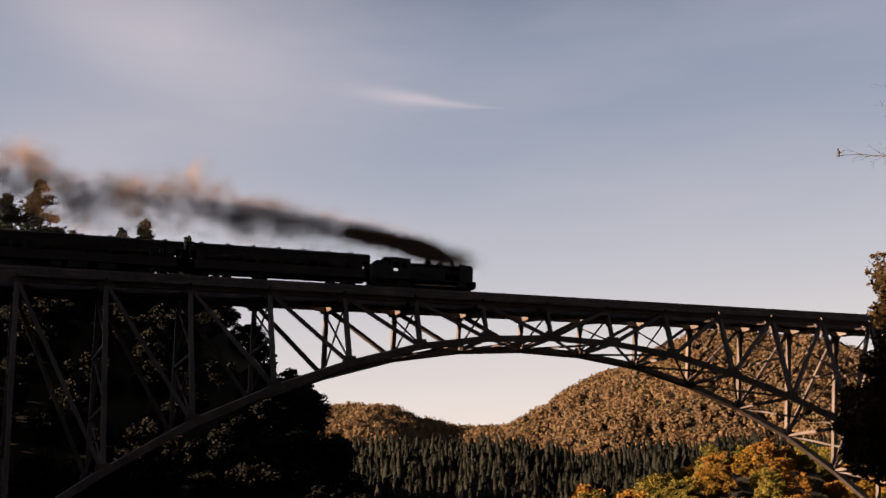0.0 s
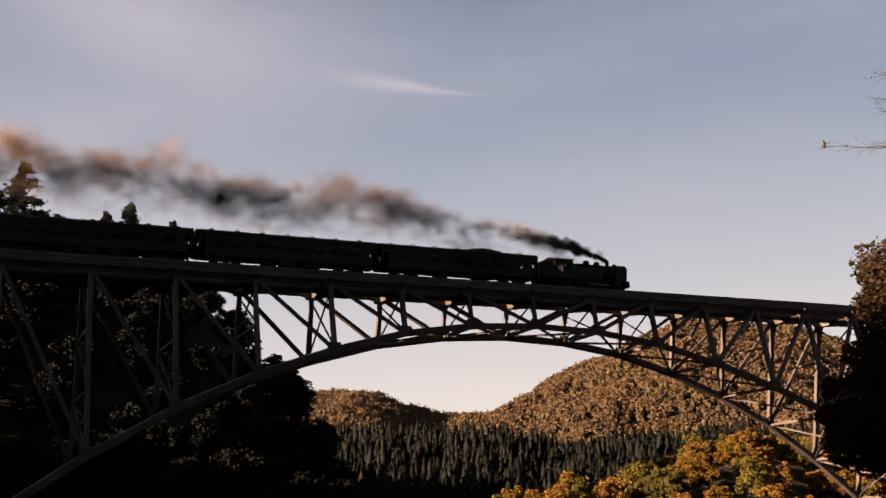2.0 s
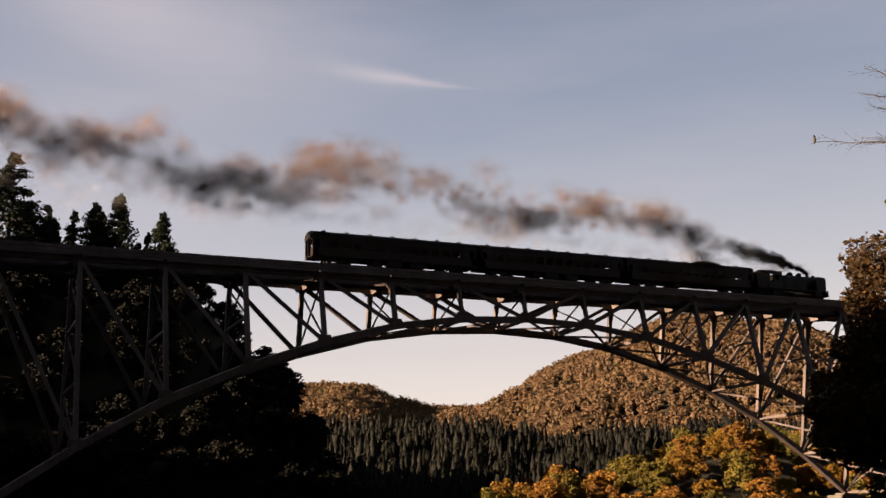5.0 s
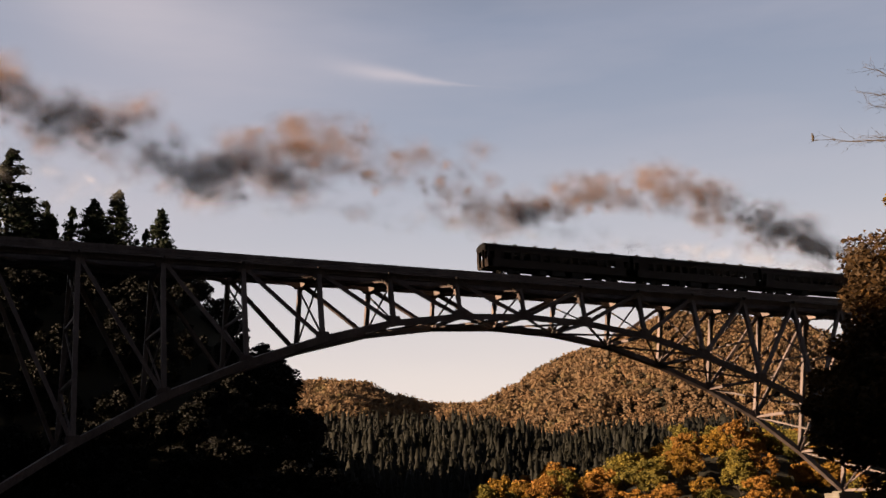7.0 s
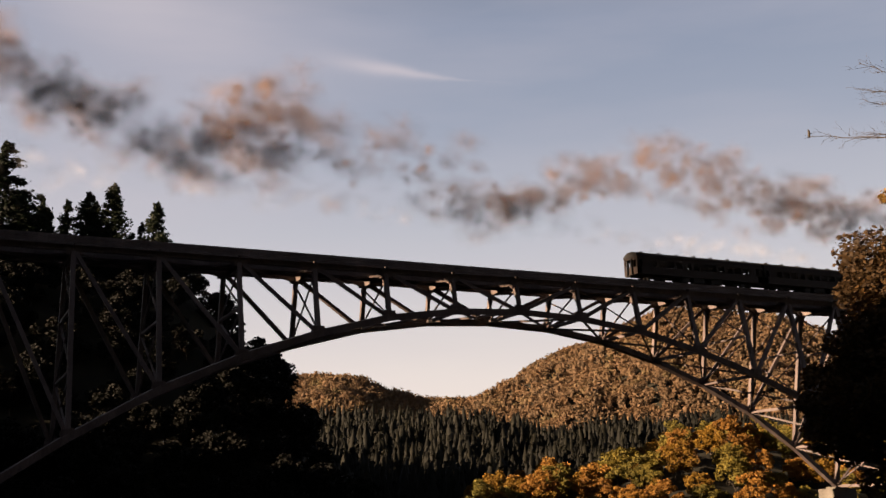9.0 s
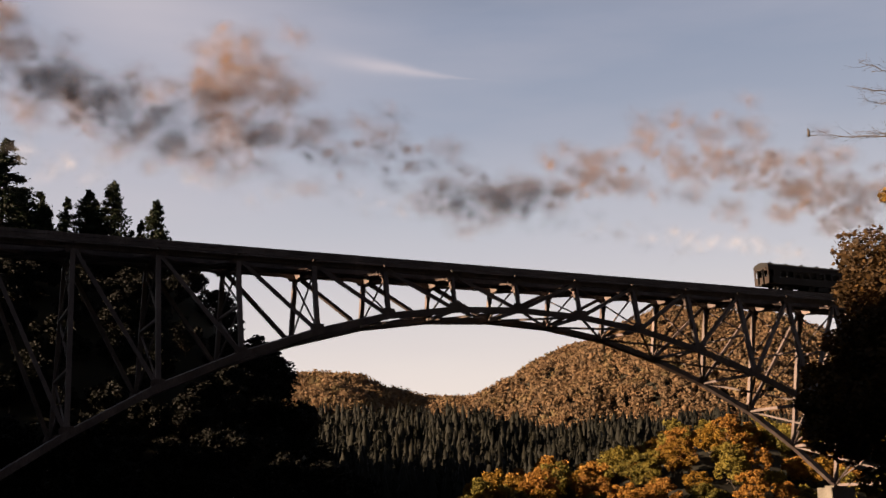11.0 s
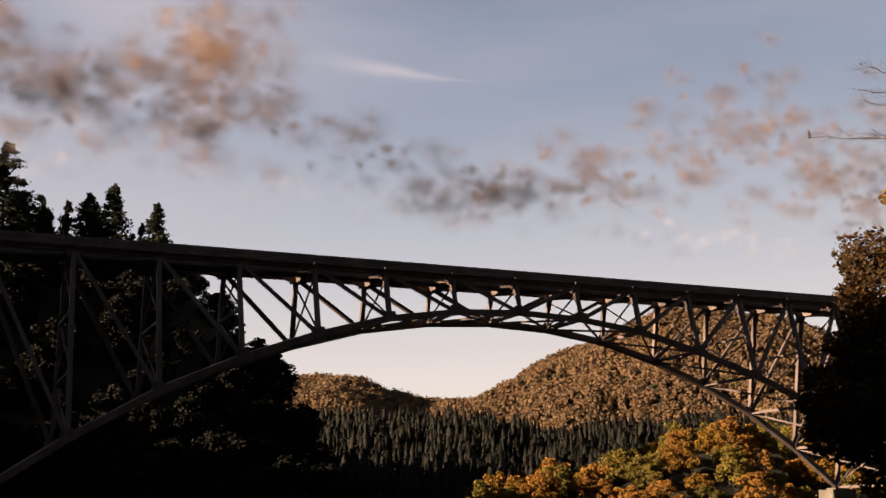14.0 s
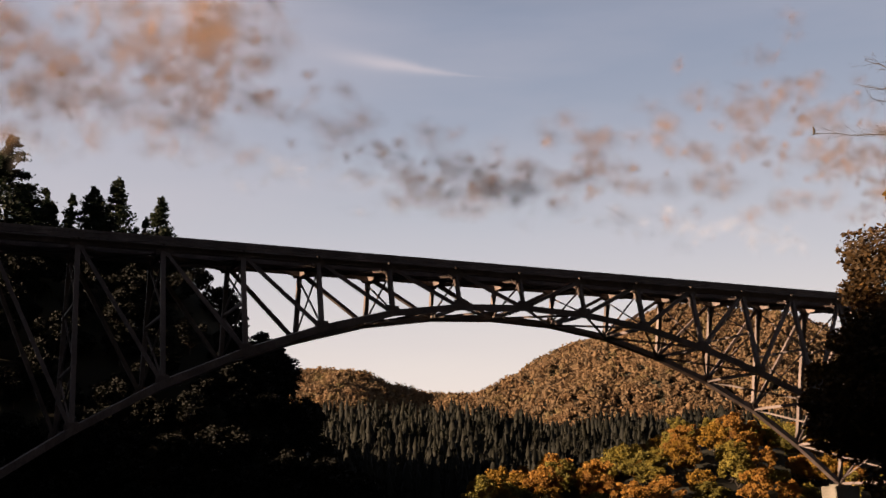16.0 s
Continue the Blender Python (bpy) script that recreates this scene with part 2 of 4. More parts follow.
def build_bridge():
    br = base("arch_bridge", "weathered dark steel deck arch railway bridge over the river", "railway bridge")

    def bar(name, p, q, wide, deep, side=(0, 1, 0), mat=STEEL, web=False):
        bm = bmesh.new()
        girder(bm, p, q, wide, deep, side, box_web=web)
        return part(name, bm, mat, br)
    for far in (0, 1):
        s = 1 if far else -1
        lean = Vector((0, 1, LEAN * (1 if not far else -1))).normalized()
        for n in range(FIRST, LAST + 1):
            t, b = node(n, far, 0), node(n, far, 1)
            m = abs(n - CROWN)
            bar("post", t, b, 0.46 if m > 1 else 0.34, 0.5, lean, web=True)
            if n < LAST:
                bar("top_chord", t, node(n + 1, far, 0), 0.5, 0.55)
                bar("arch_rib", b, node(n + 1, far, 1), 0.68, 0.62, lean, web=True)
                p, q = (t, node(n + 1, far, 1)) if n < CROWN else (node(n + 1, far, 0), b)
                bar("diagonal", p, q, 0.38, 0.42, lean, web=True)
            # gusset plates on both faces of the node
            for at, deep, tall, up in ((b, 1.35, 0.95, 0.32), (t, 1.5, 0.8, -0.22)):
                bm = bmesh.new()
                for k in (-1, 1):
                    c = at + lean * (0.31 * k) + Vector((0, 0, up))
                    g, l = along(c - Vector((deep / 2, 0, 0)), c + Vector((deep / 2, 0, 0)), lean)
                    box(bm, (0.12, -0.018, -tall / 2), (l - 0.12, 0.018, tall / 2), g)
                    box(bm, (0, -0.014, -tall / 4), (l, 0.014, tall / 4), g)
                part("gusset", bm, STEEL, br)
            # bracket that carries the footway, a tapered plate with a flange
            bm = bmesh.new()
            y0 = APART if far else 0.0
            vs = [bm.verts.new((t.x + dx, y0 + s * dy, TOP + dz)) for dx in (-0.08, 0.08)
                  for dy, dz in ((0.0, 0.78), (1.05, 0.78), (1.05, 0.62), (0.55, 0.38), (0.30, 0.0), (0.25, -0.7), (0.0, -1.3))]
            bm.faces.new(vs[:7])
            bm.faces.new(vs[7:][::-1])
            for i in range(7):
                bm.faces.new((vs[i], vs[i + 7], vs[(i + 1) % 7 + 7], vs[(i + 1) % 7]))
            bmesh.ops.recalc_face_normals(bm, faces=bm.faces)
            part("bracket", bm, STEEL, br)
    for n in range(FIRST, LAST + 1):
        tn, tf, bn, bf = node(n, 0, 0), node(n, 1, 0), node(n, 0, 1), node(n, 1, 1)
        x = PANEL * n
        # cross girder with knee plates down the posts
        bm = bmesh.new()
        girder(bm, (x, 0.2, TOP - 0.15), (x, APART - 0.2, TOP - 0.15), 0.9, 0.3, (1, 0, 0))
        part("cross_girder", bm, STEEL, br)
        for y, s in ((0.2, 1), (APART - 0.2, -1)):
            bm = bmesh.new()
            vs = [bm.verts.new((x + dx, y + s * dy, TOP + dz)) for dx in (-0.03, 0.03) for dy, dz in ((0, -0.55), (1.15, -0.55), (0.62, -0.75), (0.3, -1.1), (0.08, -1.9), (-0.2, -1.9))]
            bm.faces.new(vs[:6])
            bm.faces.new(vs[6:][::-1])
            for i in range(6):
                bm.faces.new((vs[i], vs[i + 6], vs[(i + 1) % 6 + 6], vs[(i + 1) % 6]))
            bmesh.ops.recalc_face_normals(bm, faces=bm.faces)
            part("knee_plate", bm, STEEL, br)
        # sway frame: slim crossed angles, and a strut between the ribs
        d = DEPTH[abs(n - CROWN)]
        floors = 1 if d < 9 else 2 if d < 15 else 3
        for k in range(floors):
            a, b = (k + 0.1 / floors) / floors, (k + 0.96) / floors
            for p, q in ((tn.lerp(bn, max(a, 0.9 / d)), tf.lerp(bf, b)), (tf.lerp(bf, max(a, 0.9 / d)), tn.lerp(bn, b))):
                bar("sway_brace", p, q, 0.13, 0.13, (1, 0, 0))
            if k:
                bar("sway_strut", tn.lerp(bn, k / floors), tf.lerp(bf, k / floors), 0.24, 0.24, (1, 0, 0))
        bar("rib_strut", bn, bf, 0.36, 0.34, (1, 0, 0))
        if n < LAST:
            a, b = node(n + 1, 0, 1), node(n + 1, 1, 1)
            bar("rib_lateral", bn, b, 0.2, 0.2, (0, 0, 1))
            bar("rib_lateral", bf, a, 0.2, 0.2, (0, 0, 1))
            a, b = node(n + 1, 0, 0), node(n + 1, 1, 0)
            down = Vector((0, 0, -0.5))
            bar("deck_lateral", tn + down, b + down, 0.16, 0.16, (0, 0, 1))
            bar("deck_lateral", tf + down, a + down, 0.16, 0.16, (0, 0, 1))
    x0, x1 = PANEL * (FIRST - 4), PANEL * (LAST + 4)
    mid = APART / 2
    # plate girders under the track, in lengths of one panel, with stiffeners
    for n in range(FIRST - 4, LAST + 4):
        for y in (mid - 0.95, mid + 0.95):
            bm = bmesh.new()
            girder(bm, (PANEL * n + 0.02, y, TOP + 0.42), (PANEL * n + PANEL - 0.02, y, TOP + 0.42), 1.5, 0.3, (0, 1, 0))
            box(bm, (PANEL * n + 0.02, y - 0.17, TOP + 1.15), (PANEL * n + PANEL - 0.02, y + 0.17, TOP + 1.19))
            box(bm, (PANEL * n + 0.02, y - 0.17, TOP - 0.35), (PANEL * n + PANEL - 0.02, y + 0.17, TOP - 0.31))
            for k in range(1, 6):
                box(bm, (PANEL * n + k * 1.33 - 0.02, y - 0.16, TOP - 0.3), (PANEL * n + k * 1.33 + 0.02, y + 0.16, TOP + 1.14))
            part("track_girder", bm, STEEL, br)
        # footways with an edge channel and open plank tops
        for y, s in ((-0.98, -1), (APART + 0.98, 1)):
            bm = bmesh.new()
            box(bm, (PANEL * n, y - 0.03, TOP + 0.34), (PANEL * n + PANEL - 0.01, y + 0.03, TOP + 0.70))
            box(bm, (PANEL * n, y - 0.07, TOP + 0.72), (PANEL * n + PANEL - 0.01, y + 0.05, TOP + 1.05))
            box(bm, (PANEL * n, y - 0.06, TOP + 0.30), (PANEL * n + PANEL - 0.01, y + 0.04, TOP + 0.33))
            box(bm, (PANEL * n, min(y, y - s * 0.16), TOP + 0.60), (PANEL * n + PANEL - 0.01, max(y, y - s * 0.16), TOP + 0.64))
            part("footway_edge", bm, STEEL, br)
            bm = bmesh.new()
            for k in range(4):
                a = y - s * (0.06 + 0.24 * k)
                b = a - s * 0.21
                box(bm, (PANEL * n, min(a, b), TOP + 0.80), (PANEL * n + PANEL - 0.01, max(a, b), TOP + 0.85))
            part("footway_plank", bm, TIMBER, br)
    n_sl = int((x1 - x0) / 0.6)
    bm = bmesh.new()
    box(bm, (-0.11, -1.25, -0.10), (0.11, 1.25, 0.10), bevel=0.012)
    first = part("sleeper", bm, TIMBER, br)
    first.location = (x0 + 0.3, mid, TOP + 1.30)
    for k in range(1, n_sl):
        o = first.copy()
        scene.collection.objects.link(o)
        o.location = (x0 + 0.3 + 0.6 * k, mid, TOP + 1.30)
        o.rotation_euler = (0, 0, random.uniform(-0.015, 0.015))
    for y in (mid - 0.56, mid + 0.56):
        bm = bmesh.new()
        for w, a, b in ((0.065, 0.0, 0.02), (0.012, 0.02, 0.11), (0.034, 0.11, 0.15)):
            box(bm, (x0, y - w, TOP + 1.40 + a), (x1, y + w, TOP + 1.40 + b))
        part("rail", bm, RAIL, br)
    # approach span piers and springing blocks
    for n, tall in ((FIRST, 1), (LAST, -1)):
        for far in (0, 1):
            b = node(n, far, 1)
            bm = bmesh.new()
            box(bm, (b.x - 2.2, b.y - 1.4, b.z - 12), (b.x + 2.2, b.y + 1.4, b.z - 0.35), bevel=0.08)
            box(bm, (b.x - 1.2, b.y - 0.9, b.z - 0.36), (b.x + 1.2, b.y + 0.9, b.z - 0.1), bevel=0.05)
            part("springing_block", bm, CONCRETE, br, "weathered concrete block")
    return br


build_bridge()


# ---- the ground: one sheet in rings about the bank where the film was shot ----
def smooth(a, b, x):
    t = np.clip((x - a) / (b - a), 0, 1)
    return t * t * (3 - 2 * t)


def tops(az, crest):
    a, e = zip(*crest)
    return np.interp(az, a, e)


# bearing, elevation in degrees of each crest from the bank, without its trees
LEFT = [(-180, 2), (-10, 8), (-4, 11.5), (0, 11.6), (6, 11.4), (9, 11.5), (11, 11.4), (12.2, 10.8), (13.3, 9.6), (14.5, 8.0), (15.7, 6.2), (17, 4.8), (18, 3.2), (18.7, 1.5), (19.4, -0.5), (20.2, -1.2), (60, -1.2), (180, 2)]
# out-of-view hills: left ones shade the bridge, those behind added to block skylight
SHADE_HILLS = [(-180, 40), (-110, 33), (-95, 20), (-83, 18.5), (-72, 18.8), (-60, 20.4), (-50, 21.5), (-44, 21.2), (-40, 20.9), (-36, 18), (-32, 14.5), (-26, 11), (-15, 9), (-6, 6.5), (-1, 4), (3, -1.5), (55, -1.5), (75, 12), (95, 30), (180, 40)]
FAR = [(-180, 5), (-40, 6), (10, 5.2), (19.3, 6.25), (21, 5.8), (22.5, 5.05), (24.6, 4.75), (27, 4.95), (29.1, 5.7), (30.3, 6.5), (34.5, 8.2), (37, 8.85), (39.5, 8.9), (42, 8.3), (46, 6.8), (60, 6), (180, 5)]
FIRS = [(-180, 0), (0, 2.0), (19, 3.2), (26, 3.0), (31, 2.5), (37, 2.4), (50, 2.2), (180, 0)]
LIT = [(-180, -1), (24, -1), (26, -1.2), (28, -0.3), (30.5, 0.0), (31.8, -0.4), (33, 0.2), (36, 1.5), (38.5, 2.6), (42, 2.3), (46, 2.0), (60, 3), (180, -1)]


def ridge(az, r, crest, foot, at, back):
    h = at * np.tan(np.radians(tops(az, crest))) + EYE[2]
    return h * smooth(foot, at, r) * (1 - 0.55 * smooth(at, back, r))


def bench(az, r):
    """The low wooded rise just behind the bridge, which runs along the line."""
    c = np.maximum(np.cos(np.radians(az)), 0.05)
    d = r * c
    h = 152 / np.maximum(c, 0.5) * np.tan(np.radians(tops(az, LIT))) + EYE[2]
    return h * smooth(119, 152, d) * (1 - 0.6 * smooth(160, 230, d))


def height(az, r):
    """Ground level at a bearing (degrees clockwise from +y) and distance from the bank."""
    x, y = EYE[0] + r * np.sin(np.radians(az)), EYE[1] + r * np.cos(np.radians(az))
    wob = 1.5 * np.sin(x * 0.045 + 1.3) * np.cos(y * 0.05) + 0.7 * np.sin(x * 0.13) * np.sin(y * 0.11 + 2)
    h = np.full(np.shape(r + az), -2.0)
    for crest, foot, at, back, rough in ((SHADE_HILLS, 100, 152, 330, 0.6), (LEFT, 136, 190, 330, 0.6), (LIT, 0, 0, 0, 0.5), (FIRS, 250, 420, 560, 1.5), (FAR, 480, 850, 1500, 3.0)):
        z = ridge(az, r, crest, foot, at, back) if crest is not LIT else bench(az, r)
        if crest is FAR:         # spurs and gullies below the skyline
            z = z + 3.5 * np.sin(az * 1.15 + 1.4 * np.sin(r * 0.011) + r * 0.012) * smooth(500, 600, r) * (1 - smooth(660, 760, r))
        h = np.maximum(h, z + wob * rough * smooth(1, 10, z))
    bank = 1.9 - 5.0 * smooth(9, 30, r)          # the bank under the camera
    right = 3.0 * smooth(34, 46, az) * smooth(20, 45, r) * (1 - smooth(110, 140, r))
    return np.maximum(h, np.maximum(bank, right - 1.0))


def level(x, y):
    dx, dy = x - EYE[0], y - EYE[1]
    return float(height(np.array(math.degrees(math.atan2(dx, dy))), np.array(math.hypot(dx, dy))))


def spot(az, r):
    return EYE[0] + r * math.sin(radians(az)), EYE[1] + r * math.cos(radians(az))


def build_ground():
    azs = np.concatenate([np.arange(-180, -10, 5.0), np.arange(-10, 60, 0.5), np.arange(60, 180, 5.0)])
    rs = np.concatenate([np.linspace(0.5, 110, 40), np.linspace(113, 320, 80), np.linspace(326, 1100, 90), np.geomspace(1120, 4000, 14)])
    A, R = np.meshgrid(azs, rs)
    Z = height(A, R)
    X, Y = EYE[0] + R * np.sin(np.radians(A)), EYE[1] + R * np.cos(np.radians(A))
    n, k = len(azs), len(rs)
    verts = np.stack([X, Y, Z], -1).reshape(-1, 3).tolist() + [[EYE[0], EYE[1], float(Z[0, 0])]]
    faces = [(i * n + j, i * n + (j + 1) % n, (i + 1) * n + (j + 1) % n, (i + 1) * n + j) for i in range(k - 1) for j in range(n)]
    faces += [(n * k, (j + 1) % n, j) for j in range(n)]
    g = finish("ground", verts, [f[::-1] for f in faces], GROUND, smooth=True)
    tagged(g, "leaf-littered valley sides and river banks, darkened to throw back little light", "ground", kind="structure")
    w = finish("water", [(-1500, -1500, -0.5), (1500, -1500, -0.5), (1500, 1500, -0.5), (-1500, 1500, -0.5)], [(0, 1, 2, 3)], WATER)
    tagged(w, "dark calm river between wooded banks", "river", kind="structure")


build_ground()


# ---- the train: lengths run back from the front buffer beam at x = 0 ----
RAILTOP = TOP + 1.55
TRACK_Y = APART / 2
TRAIN = [(0.0, 40.5), (1.0, 51.75), (2.0, 63.0), (3.0, 74.25), (4.0, 85.4), (6.5, 112.1), (7.0, 117.4), (8.0, 128.0), (9.0, 138.6), (11.5, 164.6), (16.0, 211.0)]
WHEELS = []           # (wheelset, its place on its thing, radius)
RODS = []             # (rod, throw along x, throw along z)


def wheelset(parent, x, r, spokes):
    """Two wheels with flanges on one axle along y."""
    bm = bmesh.new()
    tube(bm, (0, -0.75, 0), (0, 0.75, 0), 0.08, n=10)
    axle = part("wheelset", bm, IRON, parent)
    axle.location = (x, 0, r)
    for s in (-1, 1):
        bm = bmesh.new()
        y = s * 0.6
        if spokes:
            n = 32
            rings = [[bm.verts.new((math.cos(math.tau * i / n) * q, y + w, math.sin(math.tau * i / n) * q)) for i in range(n)] for q, w in ((r, -0.065), (r, 0.065), (r * 0.86, 0.065), (r * 0.86, -0.065))]
            for k in range(4):
                for i in range(n):
                    bm.faces.new((rings[k][i], rings[k][(i + 1) % n], rings[(k + 1) % 4][(i + 1) % n], rings[(k + 1) % 4][i]))
            for k in range(spokes):
                a = math.tau * k / spokes
                tube(bm, (0, y, 0), (math.cos(a) * r * 0.88, y, math.sin(a) * r * 0.88), 0.035, n=5)
        else:
            tube(bm, (0, y - 0.065, 0), (0, y + 0.065, 0), r, n=28)
        tube(bm, (0, y - s * 0.09, 0), (0, y - s * 0.06, 0), r + 0.028, n=28, caps=not spokes)
        tube(bm, (0, y - 0.09, 0), (0, y + 0.09, 0), r * 0.2, n=12)
        part("wheel", bm, IRON, axle)
    WHEELS.append((axle, Vector((x, 0, r)), r))


def build_locomotive():
    lo = base("steam_locomotive", "black tank steam locomotive crossing the bridge with smoke", "steam locomotive")
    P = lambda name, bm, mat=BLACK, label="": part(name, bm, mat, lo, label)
    bm = bmesh.new()
    for y in (-0.55, 0.55):
        box(bm, (-12.2, y - 0.04, 0.55), (-0.5, y + 0.04, 1.15))
    box(bm, (-12.2, -1.3, 1.12), (-0.3, 1.3, 1.2))
    P("frame", bm, IRON)
    for x, name in ((-0.42, "buffer_beam"), (-12.42, "buffer_beam")):
        bm = bmesh.new()
        box(bm, (x - 0.1, -1.3, 0.55), (x + 0.1, 1.3, 1.15), bevel=0.02)
        P(name, bm)
        bm = bmesh.new()
        s = 1 if x > -5 else -1
        box(bm, (x, -0.13, 0.72), (x + s * 0.42, 0.13, 1.03), bevel=0.05)
        box(bm, (x + s * 0.30, -0.2, 0.70), (x + s * 0.42, 0.06, 1.05), bevel=0.04)
        P("coupler", bm, IRON)
    # boiler, smokebox with domed door
    bm = bmesh.new()
    tube(bm, (-8.4, 0, 2.5), (-2.7, 0, 2.5), 0.86, n=36)
    for x in (-7.6, -6.4, -5.2, -4.0, -2.9):
        tube(bm, (x, 0, 2.5), (x + 0.06, 0, 2.5), 0.875, n=36)
    P("boiler", bm)
    bm = bmesh.new()
    tube(bm, (-2.7, 0, 2.5), (-1.12, 0, 2.5), 0.90, n=36)
    tube(bm, (-1.12, 0, 2.5), (-1.02, 0, 2.5), 0.90, 0.80, n=36)
    P("smokebox", bm, IRON)
    bm = bmesh.new()
    for a, b, r1, r2 in ((-1.02, -0.96, 0.72, 0.7), (-0.96, -0.88, 0.7, 0.5), (-0.88, -0.85, 0.5, 0.1)):
        tube(bm, (a, 0, 2.5), (b, 0, 2.5), r1, r2, n=30)
    box(bm, (-0.9, -0.03, 2.05), (-0.8, 0.03, 2.55))
    P("smokebox_door", bm, IRON)
    bm = bmesh.new()
    tube(bm, (-2.55, 0, 3.0), (-2.55, 0, 3.2), 0.34, 0.22, n=24)
    tube(bm, (-2.55, 0, 3.2), (-2.55, 0, 3.82), 0.21, 0.23, n=24)
    tube(bm, (-2.55, 0, 3.82), (-2.55, 0, 3.94), 0.28, 0.27, n=24, caps=True)
    P("chimney", bm, IRON)
    for x, r, h, nm in ((-4.05, 0.37, 3.8, "sand_dome"), (-5.55, 0.40, 3.84, "steam_dome")):
        bm = bmesh.new()
        tube(bm, (x, 0, 2.9), (x, 0, h - 0.25), r * 1.08, r, n=24)
        tube(bm, (x, 0, h - 0.25), (x, 0, h - 0.08), r, r * 0.78, n=24)
        tube(bm, (x, 0, h - 0.08), (x, 0, h), r * 0.78, r * 0.3, n=24)
        P(nm, bm)
    bm = bmesh.new()
    tube(bm, (-6.35, 0.12, 3.0), (-6.35, 0.12, 3.42), 0.05, n=10)
    tube(bm, (-6.35, -0.12, 3.0), (-6.35, -0.12, 3.42), 0.05, n=10)
    P("safety_valve", bm, BRASS)
    bm = bmesh.new()
    tube(bm, (-1.55, 0.0, 3.08), (-1.55, 0.0, 3.3), 0.1, n=12)
    tube(bm, (-1.7, 0.0, 3.5), (-1.35, 0.0, 3.5), 0.14, n=14)
    P("headlamp", bm)
    bm = bmesh.new()
    tube(bm, (-6.9, 0.35, 3.05), (-6.3, 0.35, 3.05), 0.14, n=14)
    P("turbo_generator", bm)
    # smoke deflectors with the hand hole
    for y in (-1.32, 1.32):
        bm = bmesh.new()
        prof = [(-0.72, 1.3), (-0.6, 2.7), (-0.7, 3.0), (-0.98, 3.14), (-2.3, 3.14), (-2.35, 1.6), (-2.2, 1.25)]
        vs = [[bm.verts.new((x, y + dy, z)) for x, z in prof] for dy in (-0.015, 0.015)]
        bm.faces.new(vs[0])
        bm.faces.new(vs[1][::-1])
        for i in range(len(prof)):
            k = (i + 1) % len(prof)
            bm.faces.new((vs[0][i], vs[1][i], vs[1][k], vs[0][k]))
        box(bm, (-1.9, min(y, y * 0.6), 2.92), (-1.85, max(y, y * 0.6), 2.96))
        bmesh.ops.recalc_face_normals(bm, faces=bm.faces)
        P("smoke_deflector", bm)
    # side tanks, running boards
    for s in (-1, 1):
        bm = bmesh.new()
        box(bm, (-8.2, min(s * 0.72, s * 1.42), 1.2), (-4.1, max(s * 0.72, s * 1.42), 2.62), bevel=0.05)
        P("side_tank", bm)
        bm = bmesh.new()
        box(bm, (-4.15, min(s * 0.6, s * 1.4), 1.2), (-0.4, max(s * 0.6, s * 1.4), 1.27))
        box(bm, (-4.15, min(s * 1.37, s * 1.4), 1.1), (-0.4, max(s * 1.37, s * 1.4), 1.27))
        P("running_board", bm)
        bm = bmesh.new()
        tube(bm, (-4.0, s * 0.79, 2.72), (-1.2, s * 0.82, 2.72), 0.02, n=6)
        P("handrail", bm, RAIL)
        bm = bmesh.new()
        box(bm, (-2.65, min(s * 0.95, s * 1.36), 0.5), (-1.45, max(s * 0.95, s * 1.36), 1.1), bevel=0.1)
        P("cylinder", bm)
        bm = bmesh.new()
        box(bm, (-2.4, min(s * 0.66, s * 0.78), 0.35), (-0.75, max(s * 0.66, s * 0.78), 0.5))
        P("guard_iron", bm, IRON)
    # cab with window openings on each side, roof and bunker
    for s in (-1, 1):
        bm = bmesh.new()
        y0, y1 = min(s * 1.38, s * 1.43), max(s * 1.38, s * 1.43)
        for a, b, lo_z, hi_z in ((-8.62, -8.2, 1.2, 3.4), (-9.35, -8.62, 1.2, 2.3), (-9.35, -8.62, 3.0, 3.4), (-9.55, -9.35, 1.2, 3.4), (-10.25, -9.55, 3.05, 3.4), (-10.25, -9.55, 1.2, 2.0), (-10.55, -10.25, 1.2, 3.4)):
            box(bm, (a, y0, lo_z), (b, y1, hi_z))
        P("cab_side", bm)
    bm = bmesh.new()
    box(bm, (-8.25, -1.38, 2.9), (-8.2, 1.38, 3.4))
    box(bm, (-8.25, -1.38, 1.2), (-8.2, 1.38, 2.4))
    box(bm, (-10.55, -1.38, 1.2), (-10.5, 1.38, 2.3))
    box(bm, (-10.55, -0.4, 2.3), (-10.5, 0.4, 3.4))
    P("cab_bulkhead", bm)
    bm = bmesh.new()
    k = 12
    for i in range(k):
        a0, a1 = -1 + 2 * i / k, -1 + 2 * (i + 1) / k
        v = [bm.verts.new((x, 1.5 * a, 3.4 + 0.34 * (1 - a * a) + dz)) for x in (-10.9, -8.0) for a in (a0, a1) for dz in (0, 0.05)]
        for f in ((0, 1, 3, 2), (4, 6, 7, 5), (1, 5, 7, 3), (0, 2, 6, 4)):
            bm.faces.new([v[j] for j in f])
    bmesh.ops.remove_doubles(bm, verts=bm.verts, dist=1e-4)
    box(bm, (-10.0, -0.45, 3.7), (-9.0, 0.45, 3.84), bevel=0.03)
    P("cab_roof", bm)
    bm = bmesh.new()
    box(bm, (-12.3, -1.38, 1.2), (-10.56, 1.38, 2.75), bevel=0.05)
    box(bm, (-12.2, -1.1, 2.74), (-10.7, 1.1, 3.2), bevel=0.12)
    P("coal_bunker", bm)
